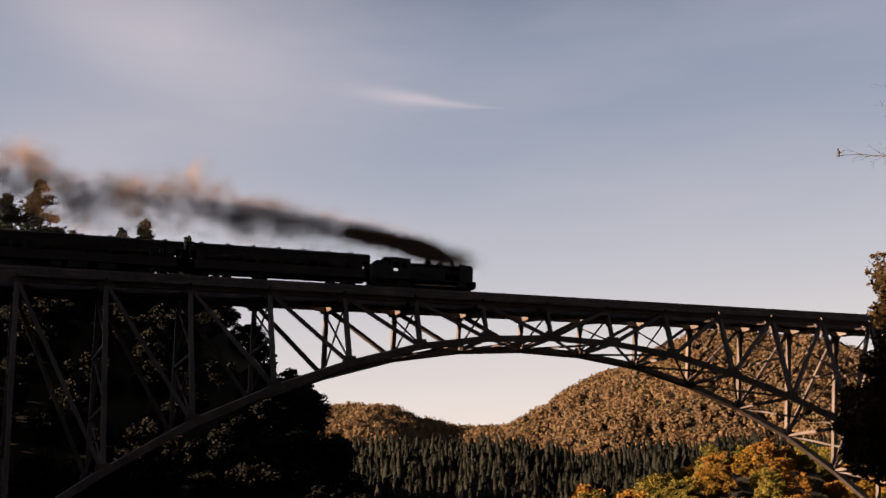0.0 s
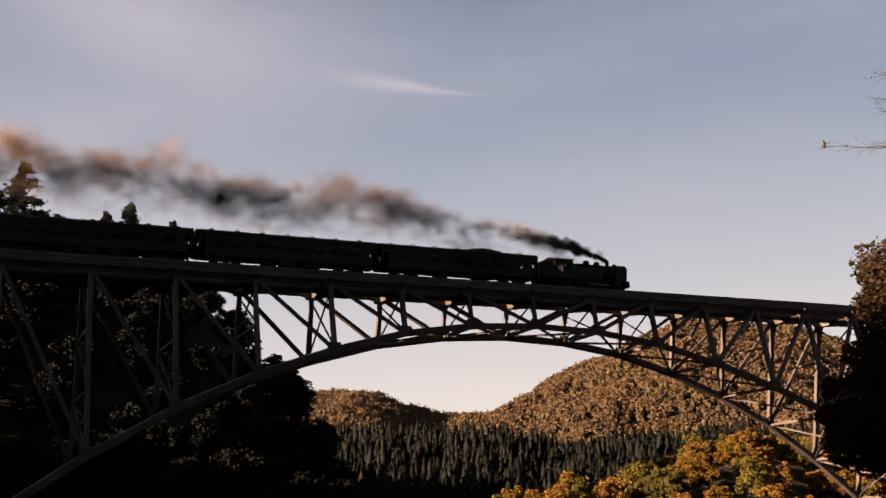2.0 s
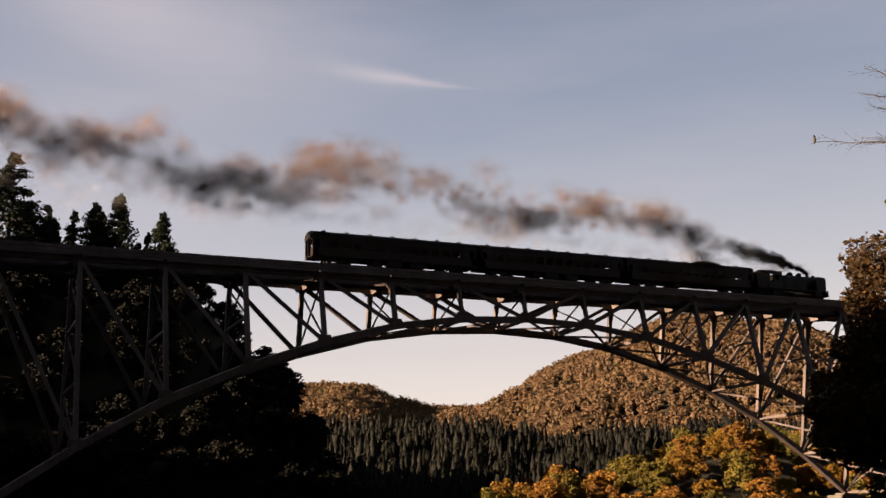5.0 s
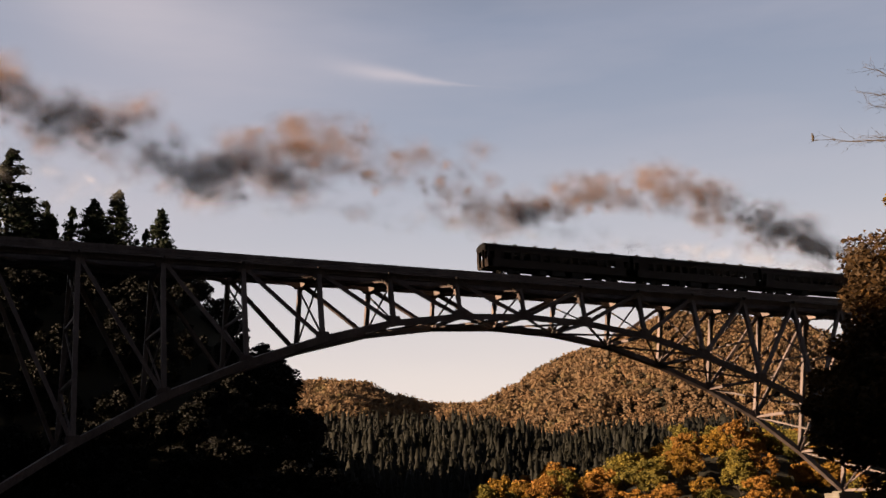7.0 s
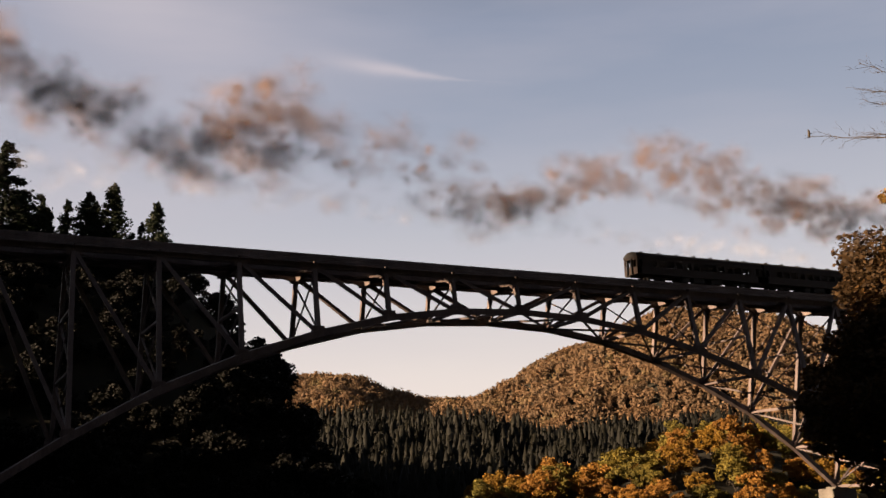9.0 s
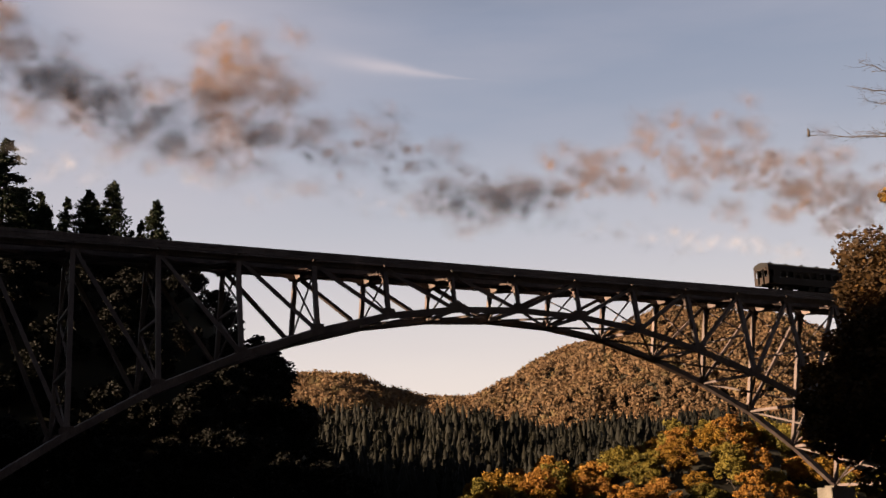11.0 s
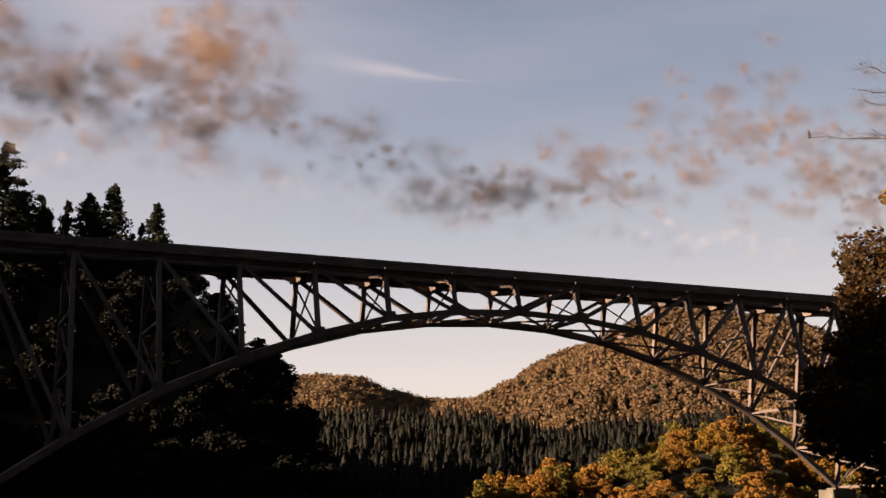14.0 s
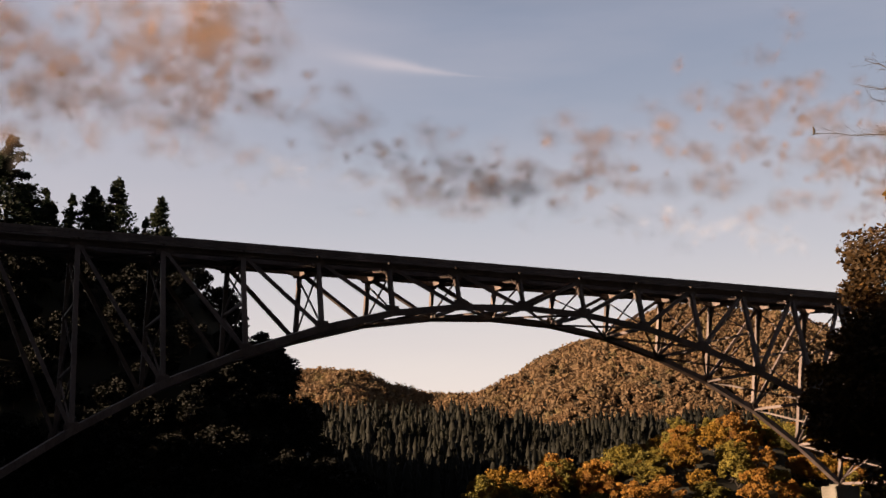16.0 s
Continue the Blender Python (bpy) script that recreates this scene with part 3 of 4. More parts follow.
    for x in (-4.2, -5.85, -7.5):
        wheelset(lo, x, 0.76, 12)
    for x in (-2.2, -9.4, -11.1):
        wheelset(lo, x, 0.43, 9)
    for s in (-1, 1):
        bm = bmesh.new()
        box(bm, (-7.7, s * 0.83 - 0.03, 0.66), (-4.0, s * 0.83 + 0.03, 0.80), bevel=0.02)
        RODS.append((P("coupling_rod", bm, RAIL), 0.28, 0.28))
        bm = bmesh.new()
        box(bm, (-5.9, s * 0.92 - 0.03, 0.68), (-2.6, s * 0.92 + 0.03, 0.82), bevel=0.02)
        RODS.append((P("connecting_rod", bm, RAIL), 0.28, 0.0))
    bm = bmesh.new()
    box(bm, (-9.6, -1.0, 0.25), (-8.3, 1.0, 1.1), bevel=0.08)
    P("ash_pan", bm, IRON)
    return lo


def build_coach(rear, leading=False):
    co = base("passenger_coach", "dark brown old passenger coach with grey roof behind the locomotive" if not rear else
              "dark brown last coach with sunlit end wall and gangway", "railway coach", "coaches of the train")
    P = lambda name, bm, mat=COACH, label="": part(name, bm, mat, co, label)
    L, W = 19.5, 1.40                     # body length and half width; x runs from 0 back to -L
    n_win, pitch = 12, 1.31
    x_first = -(L - n_win * pitch) / 2
    for s in (-1, 1):
        bm = bmesh.new()
        y0, y1 = min(s * (W - 0.06), s * W), max(s * (W - 0.06), s * W)
        box(bm, (-L, y0, 0.98), (0, y1, 1.95))
        box(bm, (-L, y0, 2.78), (0, y1, 3.25))
        box(bm, (-0.28, y0, 1.95), (0, y1, 2.78))
        box(bm, (x_first, y0, 1.95), (-0.85, y1, 2.78))
        box(bm, (-L, y0, 1.95), (-L + 0.28, y1, 2.78))
        box(bm, (-L + 0.85, y0, 1.95), (-L - x_first, y1, 2.78))
        for k in range(n_win + 1):
            x = x_first - k * pitch
            box(bm, (x - 0.17, y0, 1.95), (x + 0.17, y1, 2.78))
        box(bm, (-L, min(s * W, s * (W + 0.02)), 1.86), (0, max(s * W, s * (W + 0.02)), 1.93))
        P("side_wall", bm)
        for k in range(n_win):
            x = x_first - (k + 0.5) * pitch
            bm = bmesh.new()
            box(bm, (x - 0.485, s * (W - 0.03) - 0.006, 1.95), (x + 0.485, s * (W - 0.03) + 0.006, 2.78))
            P("window_pane", bm, GLASS).visible_shadow = False
            # board added behind each pane to keep sky from showing through the coach
            bm = bmesh.new()
            box(bm, (x - 0.49, s * (W - 0.09) - 0.008, 2.36 - 0.2 * random.random()), (x + 0.49, s * (W - 0.09) + 0.008, 2.8))
            P("blind", bm, TIMBER)
        for x in (-0.32, -L + 0.32):
            bm = bmesh.new()
            box(bm, (x - 0.28, s * (W - 0.02) - 0.02, 1.0), (x + 0.28, s * (W - 0.02) + 0.016, 1.94))
            P("door", bm)
    # arched roof with a rim and ventilators
    bm = bmesh.new()
    k = 16
    ring = []
    for i in range(k + 1):
        a = math.pi * i / k
        ring.append((-math.cos(a) * (W + 0.05), 3.2 + 0.68 * math.sin(a) ** 0.85))
    vs = [[bm.verts.new((x, y, z)) for y, z in ring] for x in (0.05, -L - 0.05)]
    for i in range(k):
        bm.faces.new((vs[0][i], vs[0][i + 1], vs[1][i + 1], vs[1][i]))
    bm.faces.new(vs[0][::-1])
    bm.faces.new(vs[1])
    bmesh.ops.recalc_face_normals(bm, faces=bm.faces)
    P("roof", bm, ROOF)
    for i in range(7):
        x = -1.6 - i * (L - 3.2) / 6
        bm = bmesh.new()
        tube(bm, (x, 0, 3.84), (x, 0, 4.0), 0.12, n=10)
        tube(bm, (x, 0, 3.96), (x, 0, 4.1), 0.32, 0.2, n=12)
        P("roof_ventilator", bm, ROOF)
    for x, s in ((0, 1), (-L, -1)):
        bm = bmesh.new()
        t0, t1 = min(x, x - s * 0.06), max(x, x - s * 0.06)
        for y0, y1, z0, z1 in ((-W, -0.42, 0.98, 1.9), (0.42, W, 0.98, 1.9), (-W, -1.15, 1.9, 2.8), (1.15, W, 1.9, 2.8), (-0.6, -0.42, 1.9, 2.8), (0.42, 0.6, 1.9, 2.8), (-W, W, 2.8, 3.25)):
            box(bm, (t0, y0, z0), (t1, y1, z1))
        P("end_wall", bm)
        bm = bmesh.new()
        g0, g1 = min(x, x + s * 0.28), max(x, x + s * 0.28)
        for y in (-0.47, 0.47):
            box(bm, (g0, y - 0.05, 1.0), (g1, y + 0.05, 2.9))
        box(bm, (g0, -0.52, 2.85), (g1, 0.52, 3.0), bevel=0.03)
        P("gangway", bm, IRON)
        bm = bmesh.new()
        box(bm, (t0, -0.42, 1.0), (t1, 0.42, 1.9))
        P("end_gate", bm, COACH)
        bm = bmesh.new()
        box(bm, (g0, -0.14, 0.74), (g1, 0.14, 1.02), bevel=0.04)
        P("coupler", bm, IRON)
        for y in (-1.0, 1.0):
            bm = bmesh.new()
            tube(bm, (x + s * 0.02, y, 3.0), (x + s * 0.16, y, 3.0), 0.08, n=12)
            P("tail_lamp", bm, IRON)
    bm = bmesh.new()
    box(bm, (-L + 0.07, -W + 0.08, 0.98), (-0.07, W - 0.08, 1.06))
    for y in (-0.5, 0.5):
        box(bm, (-L + 0.2, y - 0.06, 0.84), (-0.2, y + 0.06, 0.98))
    P("floor", bm, IRON)
    for x0, x1, y in ((-8.2, -6.4, -0.9), (-11.0, -9.2, -0.95), (-12.6, -11.6, -0.85), (-9.6, -7.0, 0.9), (-12.4, -10.8, 0.9)):
        if leading and x1 > -10.5:           # the first coach is open between its bogies
            continue
        bm = bmesh.new()
        box(bm, (x0, y - 0.35, 0.32), (x1, y + 0.35, 0.97), bevel=0.05)
        P("underfloor_box", bm, IRON)
    for c in (-3.0, -L + 3.0):
        for s in (-1, 1):
            bm = bmesh.new()
            box(bm, (c - 1.55, s * 0.95 - 0.06, 0.5), (c + 1.55, s * 0.95 + 0.06, 0.66), bevel=0.02)
            for x in (c - 1.15, c + 1.15):
                box(bm, (x - 0.2, s * 0.95 - 0.12, 0.25), (x + 0.2, s * 0.95 + 0.12, 0.62), bevel=0.03)
            box(bm, (c - 0.35, s * 0.95 - 0.12, 0.3), (c + 0.35, s * 0.95 + 0.12, 0.8), bevel=0.04)
            P("bogie_frame", bm, IRON)
        for x in (c - 1.15, c + 1.15):
            wheelset(co, x, 0.43, 0)
    # seats: rows of paired benches seen through the panes
    for s in (-0.85, 0.85):
        for k in range(n_win):
            x = x_first - k * pitch
            bm = bmesh.new()
            box(bm, (x - 0.06, s - 0.45, 1.06), (x + 0.06, s + 0.45, 2.15), bevel=0.03)
            P("seat_back", bm, TIMBER)
    return co


LOCO = build_locomotive()
COACHES = [(build_coach(False, True), 12.95), (build_coach(False), 32.95), (build_coach(True), 52.95)]


def front(t):
    return float(np.interp(t, [a for a, _ in TRAIN], [b for _, b in TRAIN]))


# ---- woods ----
def leaf_mat(name, stops, cells=0.0, scale=0.12):
    return material(name, stops, scale, 0.75, bump=0.0, fine=6.0, cells=cells, island=0.45, sheer=0.3)


# leaf colour taken near black: the bank's shade is put into it
SHADE_LEAF = leaf_mat("broadleaf_shade_tone", [(0.00096, 0.0011, 0.0005), (0.0017, 0.0021, 0.00084), (0.0035, 0.0029, 0.0011)])
NEEDLES = leaf_mat("cedar_needles", [(0.0042, 0.007, 0.0035), (0.0091, 0.014, 0.0063), (0.017, 0.021, 0.0091)])
GOLD = leaf_mat("gold_autumn_leaves", [(0.071, 0.038, 0.0054), (0.15, 0.083, 0.0085), (0.23, 0.13, 0.018)])
ORANGE = leaf_mat("orange_autumn_leaves", [(0.08, 0.036, 0.008), (0.17, 0.082, 0.014), (0.25, 0.13, 0.024)])
OLIVE = leaf_mat("olive_green_leaves", [(0.04, 0.036, 0.007), (0.1, 0.082, 0.014), (0.19, 0.14, 0.024)])
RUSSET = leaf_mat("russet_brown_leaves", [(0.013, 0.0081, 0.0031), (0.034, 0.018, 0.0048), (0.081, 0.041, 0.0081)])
REED = leaf_mat("dry_yellow_reeds", [(0.18, 0.13, 0.042), (0.3, 0.23, 0.078), (0.37, 0.3, 0.12)])
HILLWOOD = material("far_autumn_wood", [(0.05, 0.036, 0.022), (0.085, 0.055, 0.03), (0.11, 0.066, 0.034), (0.085, 0.066, 0.03), (0.14, 0.085, 0.036)], 0.02, 0.8, bump=0.0, fine=8.0, cells=8.0, island=0.12, sheer=0.3)
# cedar green lowered: the valley's shadow is put into the colour
FIRWOOD = leaf_mat("far_cedar_shade_tone", [(0.0014, 0.0018, 0.00072), (0.0031, 0.0034, 0.0013), (0.0072, 0.0066, 0.0022)], cells=6.0)


def blades(rng, at, size, flat=0.5):
    """Leaf sprays: at each place a bent kite of two triangles, turned at random."""
    n = len(at)
    a = rng.normal(size=(n, 3))
    a[:, 2] *= flat
    a /= np.linalg.norm(a, axis=1)[:, None]
    b = np.cross(a, rng.normal(size=(n, 3)))
    b /= np.linalg.norm(b, axis=1)[:, None]
    c = np.cross(a, b)
    s = size * rng.uniform(0.6, 1.4, (n, 1))
    v = np.stack([at - a * s, at + b * s * 0.55 + c * s * 0.15, at + a * s, at - b * s * 0.55 + c * s * 0.15], 1).reshape(-1, 3)
    k = np.arange(n)[:, None] * 4
    f = np.concatenate([k + [0, 1, 2], k + [0, 2, 3]])
    return v, f


def raw(name, v, f, mat, parent=None, label=""):
    me = bpy.data.meshes.new(name)
    me.vertices.add(len(v))
    me.vertices.foreach_set("co", np.asarray(v, dtype=np.float32).ravel())
    me.loops.add(len(f) * 3)
    me.loops.foreach_set("vertex_index", np.asarray(f, dtype=np.int32).ravel())
    me.polygons.add(len(f))
    me.polygons.foreach_set("loop_start", np.arange(len(f), dtype=np.int32) * 3)
    me.materials.append(mat)
    me.update(calc_edges=True)
    ob = new(name, me)
    if parent:
        ob.parent = parent
    if label:
        ob["label"] = label
    return ob


def limbs(bm, rng, p, way, length, r, depth, tips, droop=0.0):
    """A branch that bends, tapers and forks."""
    p, way = Vector(p), Vector(way).normalized()
    steps = 3
    for i in range(steps):
        q = p + way * (length / steps)
        tube(bm, p, q, r * (1 - 0.22 * i), r * (1 - 0.22 * (i + 1)), n=5 if r < 0.06 else 7, caps=False)
        p = q
        way = (way + Vector(rng.normal(0, 0.16, 3)) + Vector((0, 0, 0.06 - droop))).normalized()
        if depth and i:
            for k in range(2 if i == 2 else 1):
                side = (way + Vector(rng.normal(0, 0.62, 3))).normalized()
                limbs(bm, rng, p, side, length * rng.uniform(0.5, 0.72), r * 0.5, depth - 1, tips, droop)
    tips.append(tuple(p))


def broadleaf(name, seed, tall, spread, leaves, size, mat, label, bole=0.35, group=""):
    rng = np.random.default_rng(seed)
    t = base(name, label, "tree", group)
    bm, tips = bmesh.new(), []
    tube(bm, (0, 0, -1.5), (0, 0, tall * bole), tall * 0.022, tall * 0.015, n=9)
    for k in range(7):
        a = k * 2.4 + rng.uniform(0, 0.6)
        up = rng.uniform(0.5, 1.6)
        limbs(bm, rng, (0, 0, tall * bole * rng.uniform(0.7, 1)), (math.cos(a), math.sin(a), up), min(tall * 0.4, spread * 0.62) * rng.uniform(0.7, 1.0), tall * 0.009, 2, tips)
    part("trunk", bm, BARK, t)
    # leaf masses: lumps over an uneven crown, each filled with sprays
    k = 46 if leaves < 10000 else 95
    d = rng.normal(size=(k, 3))
    d /= np.linalg.norm(d, axis=1)[:, None]
    r = rng.uniform(0.35, 1.0, (k, 1)) ** 0.6
    lump = d * r * [spread, spread, tall * (1 - bole) * 0.48] + [0, 0, tall * (0.5 + bole / 2)]
    lump[:, 2] -= 0.12 * spread * rng.random(k)
    rad = spread * rng.uniform(0.16, 0.34, k) * (1.0 if k < 50 else 0.85)
    which = rng.integers(0, k, leaves)
    o = rng.normal(size=(leaves, 3))
    o /= np.linalg.norm(o, axis=1)[:, None]
    o *= rng.uniform(0.3, 1.0, (leaves, 1)) ** 0.5
    o[:, 2] *= 0.72
    v, f = blades(rng, lump[which] + o * rad[which][:, None], size)
    raw("crown", v, f, mat, t)
    return t


def cedar(name, seed, tall, wide, mat, label, sprays=2600, group=""):
    rng = np.random.default_rng(seed)
    t = base(name, label, "cedar tree", group)
    bm = bmesh.new()
    tube(bm, (0, 0, -1), (0, 0, tall * 0.97), tall * 0.017, 0.02, n=8)
    k = int(tall * 5)
    zs = tall * (0.12 + 0.86 * rng.random(k) ** 0.9)
    at = []
    per = sprays // k
    for z in zs:
        f = 1 - z / tall
        l = wide * (0.05 + 0.95 * f ** 0.9) * rng.uniform(0.55, 1.15)
        a = rng.uniform(0, math.tau)
        e = Vector((math.cos(a) * l, math.sin(a) * l, -0.12 * l + 0.25 * l * (z / tall)))
        tube(bm, (0, 0, z), Vector((0, 0, z)) + e, 0.035, 0.01, n=4, caps=False)
        u = rng.uniform(0.25, 1.08, (per, 1))
        at.append(np.array([[0, 0, z]]) + u * np.array([list(e)]) + rng.normal(0, 1, (per, 3)) * [0.14 * l + 0.06, 0.14 * l + 0.06, 0.18 + 0.05 * l])
    part("trunk", bm, BARK, t)
    v, f = blades(rng, np.concatenate(at), 0.25, 0.8)
    raw("crown", v, f, mat, t)
    return t


def plant(models, places, rng, sink=0.4):
    """Set copies of the model trees at (x, y, z, scale); the models themselves take the first places."""
    for i, (x, y, z, s) in enumerate(places):
        m = pose(x, y, z - sink, rng.uniform(-3, 3), rng.uniform(-3, 3), rng.uniform(0, 360))
        ob = models[i % len(models)]
        if i < len(models):
            ob.matrix_basis = m
            o = ob
        else:
            o = copy_thing(ob, m)
        o.scale = (s, s, s * rng.uniform(0.9, 1.1))


def build_left_wood():
    rng = np.random.default_rng(4)
    models = [broadleaf("broadleaf_tree", 20 + i, 9.0, 3.6, 3400, 0.26, SHADE_LEAF, "broadleaf tree on the steep bank, shade put into its leaf colour", 0.25, "trees of the shaded bank") for i in range(4)]
    places = []
    for r in np.arange(126, 206, 5.5):
        for az in np.arange(-2.5, 20.5, 1.75):
            a, d = az + rng.uniform(-0.8, 0.8), r + rng.uniform(-2, 2)
            x, y = spot(a, d)
            z = level(x, y)
            if z > 0.5 and y > 17.5:
                places.append((x, y, z, rng.uniform(0.62, 1.0)))
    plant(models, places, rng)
    # the cedars that stand above the deck: bearing, elevation of the tip, distance, width
    rows = [(2.55, 18.05, 192, 1.6), (0.9, 17.2, 194, 1.5), (4.45, 15.6, 198, 1.0), (5.0, 14.9, 196, 1.0), (5.72, 15.35, 190, 1.0), (6.55, 15.85, 192, 1.2), (7.15, 15.75, 195, 1.0),
            (7.82, 16.35, 190, 1.25), (9.3, 14.45, 194, 0.8), (10.1, 15.6, 186, 1.1), (8.75, 14.0, 190, 0.65), (3.4, 15.7, 198, 1.3)]
    models = [cedar("cedar_tree", 40 + i, 20.0, 5.0, NEEDLES, "dark pointed cedar on the ridge above the track", sprays=7500, group="ridge cedars") for i in range(4)]
    for i, (az, el, d, wide) in enumerate(rows):
        x, y = spot(az, d)
        top = EYE[2] + d * math.tan(radians(el))
        m = pose(x, y, top - 20.0, rng.uniform(-2, 2), rng.uniform(-2, 2), rng.uniform(0, 360))
        o = models[i] if i < 4 else copy_thing(models[i % 4], m)
        o.matrix_basis = m
        o.scale = (wide, wide, 1)


def build_lit_wood():
    rng = np.random.default_rng(8)
    kinds = [(GOLD, "golden autumn tree in low sun"), (ORANGE, "orange autumn tree in low sun"), (OLIVE, "olive green tree in low sun"), (OLIVE, "olive green tree in low sun"), (OLIVE, "olive green tree in low sun"), (ORANGE, "orange autumn tree in low sun"), (GOLD, "golden autumn tree in low sun")]
    models = [broadleaf("autumn_tree", 60 + i, 9.5, 3.9, 4200, 0.26, m, l, 0.22, "autumn wood on the far bank") for i, (m, l) in enumerate(kinds)]
    places = []
    for dy in np.arange(126, 190, 5.0):
        for az in np.arange(25.8, 49, 1.5):
            a = az + rng.uniform(-0.7, 0.7)
            d = (dy + rng.uniform(-2, 2)) / math.cos(radians(a))
            if 31.2 < a < 32.4 and dy < 165:
                continue
            x, y = spot(a, d)
            z = level(x, y)
            if z > 0.3 and y > 16.5:
                places.append((x, y, z, rng.uniform(0.42, 0.76)))
    rng.shuffle(places)
    plant(models, [tuple(p) for p in places], rng)


def scatter(rng, az0, az1, r0, r1, n, low=2.0):
    az = rng.uniform(az0, az1, n)
    r = np.sqrt(rng.uniform(r0 ** 2, r1 ** 2, n))
    z = height(az, r)
    keep = z > low
    x, y = EYE[0] + r * np.sin(np.radians(az)), EYE[1] + r * np.cos(np.radians(az))
    return np.stack([x, y, z], 1)[keep]


def ball(level_of):
    bm = bmesh.new()
    bmesh.ops.create_icosphere(bm, subdivisions=level_of, radius=1)
    v = np.array([tuple(p.co) for p in bm.verts])
    f = np.array([[q.index for q in p.verts] for p in bm.faces])
    bm.free()
    return v, f


def many(rng, at, scale, v0, f0, rough):
    """Uneven copies of one small shape at all the places, in one set of points and faces."""
    n, k = len(at), len(v0)
    a = rng.uniform(0, math.tau, n)
    c, s = np.cos(a)[:, None], np.sin(a)[:, None]
    w = v0[None] * rng.uniform(1 - rough, 1 + rough, (n, k, 1))
    w = np.stack([w[..., 0] * c - w[..., 1] * s, w[..., 0] * s + w[..., 1] * c, w[..., 2]], -1) * scale
    return (at[:, None] + w).reshape(-1, 3), (np.arange(n)[:, None, None] * k + f0[None]).reshape(-1, 3)


def build_far_wood():
    rng = np.random.default_rng(5)
    at = scatter(rng, 14, 50, 520, 880, 13000, 8.0)
    n = len(at)
    size = rng.uniform(1.4, 3.3, (n, 1, 1))
    v1, f1 = many(rng, at + [0, 0, 4.0], size * np.array([0.62, 0.62, 0.95]), *ball(1), 0.4)
    d = rng.normal(size=(n, 26, 3))
    d /= np.linalg.norm(d, axis=2)[..., None]
    d[..., 2] = np.abs(d[..., 2]) * 1.25
    v2, f2 = blades(rng, (at[:, None] + [0, 0, 4.0] + d * size * rng.uniform(0.5, 1.25, (n, 26, 1))).reshape(-1, 3), 1.0)
    o = raw("hill_wood", np.concatenate([v1, v2]), np.concatenate([f1, f2 + len(v1)]), HILLWOOD)
    tagged(o, "brown and orange autumn woods covering the far hills", "woods", kind="stuff")
    # planted cedars at the foot of the hills: ragged cones in skirts
    at = scatter(rng, 14, 46, 262, 470, 4600, 1.5)
    n = len(at)
    tall = rng.uniform(6.5, 12.5, (n, 1, 1)) * rng.uniform(0.8, 1.15, (n, 1, 1))
    seg, rings = 7, ((0.10, 1.0), (0.34, 0.62), (0.32, 0.86), (0.58, 0.44), (0.56, 0.62), (0.80, 0.2), (0.78, 0.36))
    v0 = [(0, 0, 1.0)]
    f0 = []
    for k, (z, r) in enumerate(rings):
        v0 += [(r * math.cos(math.tau * (i + 0.5 * k) / seg), r * math.sin(math.tau * (i + 0.5 * k) / seg), z) for i in range(seg)]
    ring = lambda k, i: 1 + k * seg + i % seg
    for lo, hi in ((0, 1), (2, 3), (4, 5)):
        for i in range(seg):
            f0 += [(ring(lo, i), ring(lo, i + 1), ring(hi, i)), (ring(lo, i + 1), ring(hi, i + 1), ring(hi, i))]
    f0 += [(ring(6, i), ring(6, i + 1), 0) for i in range(seg)]
    v1, f1 = many(rng, at, tall * np.array([0.17, 0.17, 1.0]), np.array(v0), np.array(f0), 0.16)
    per = 14
    u = rng.random((n, per)) ** 0.8
    a = rng.uniform(0, math.tau, (n, per))
    w = 0.17 * tall[..., 0] * (1.02 - u) * rng.uniform(0.8, 1.15, (n, per))
    p = at[:, None] + np.stack([np.cos(a) * w, np.sin(a) * w, u * tall[..., 0]], -1)
    v2, f2 = blades(rng, p.reshape(-1, 3), 0.5, 1.4)
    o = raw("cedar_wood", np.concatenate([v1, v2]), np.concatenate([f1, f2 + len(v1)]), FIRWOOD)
    tagged(o, "planted cedars at the foot of the hills, green darkened for valley shade", "woods", kind="stuff")


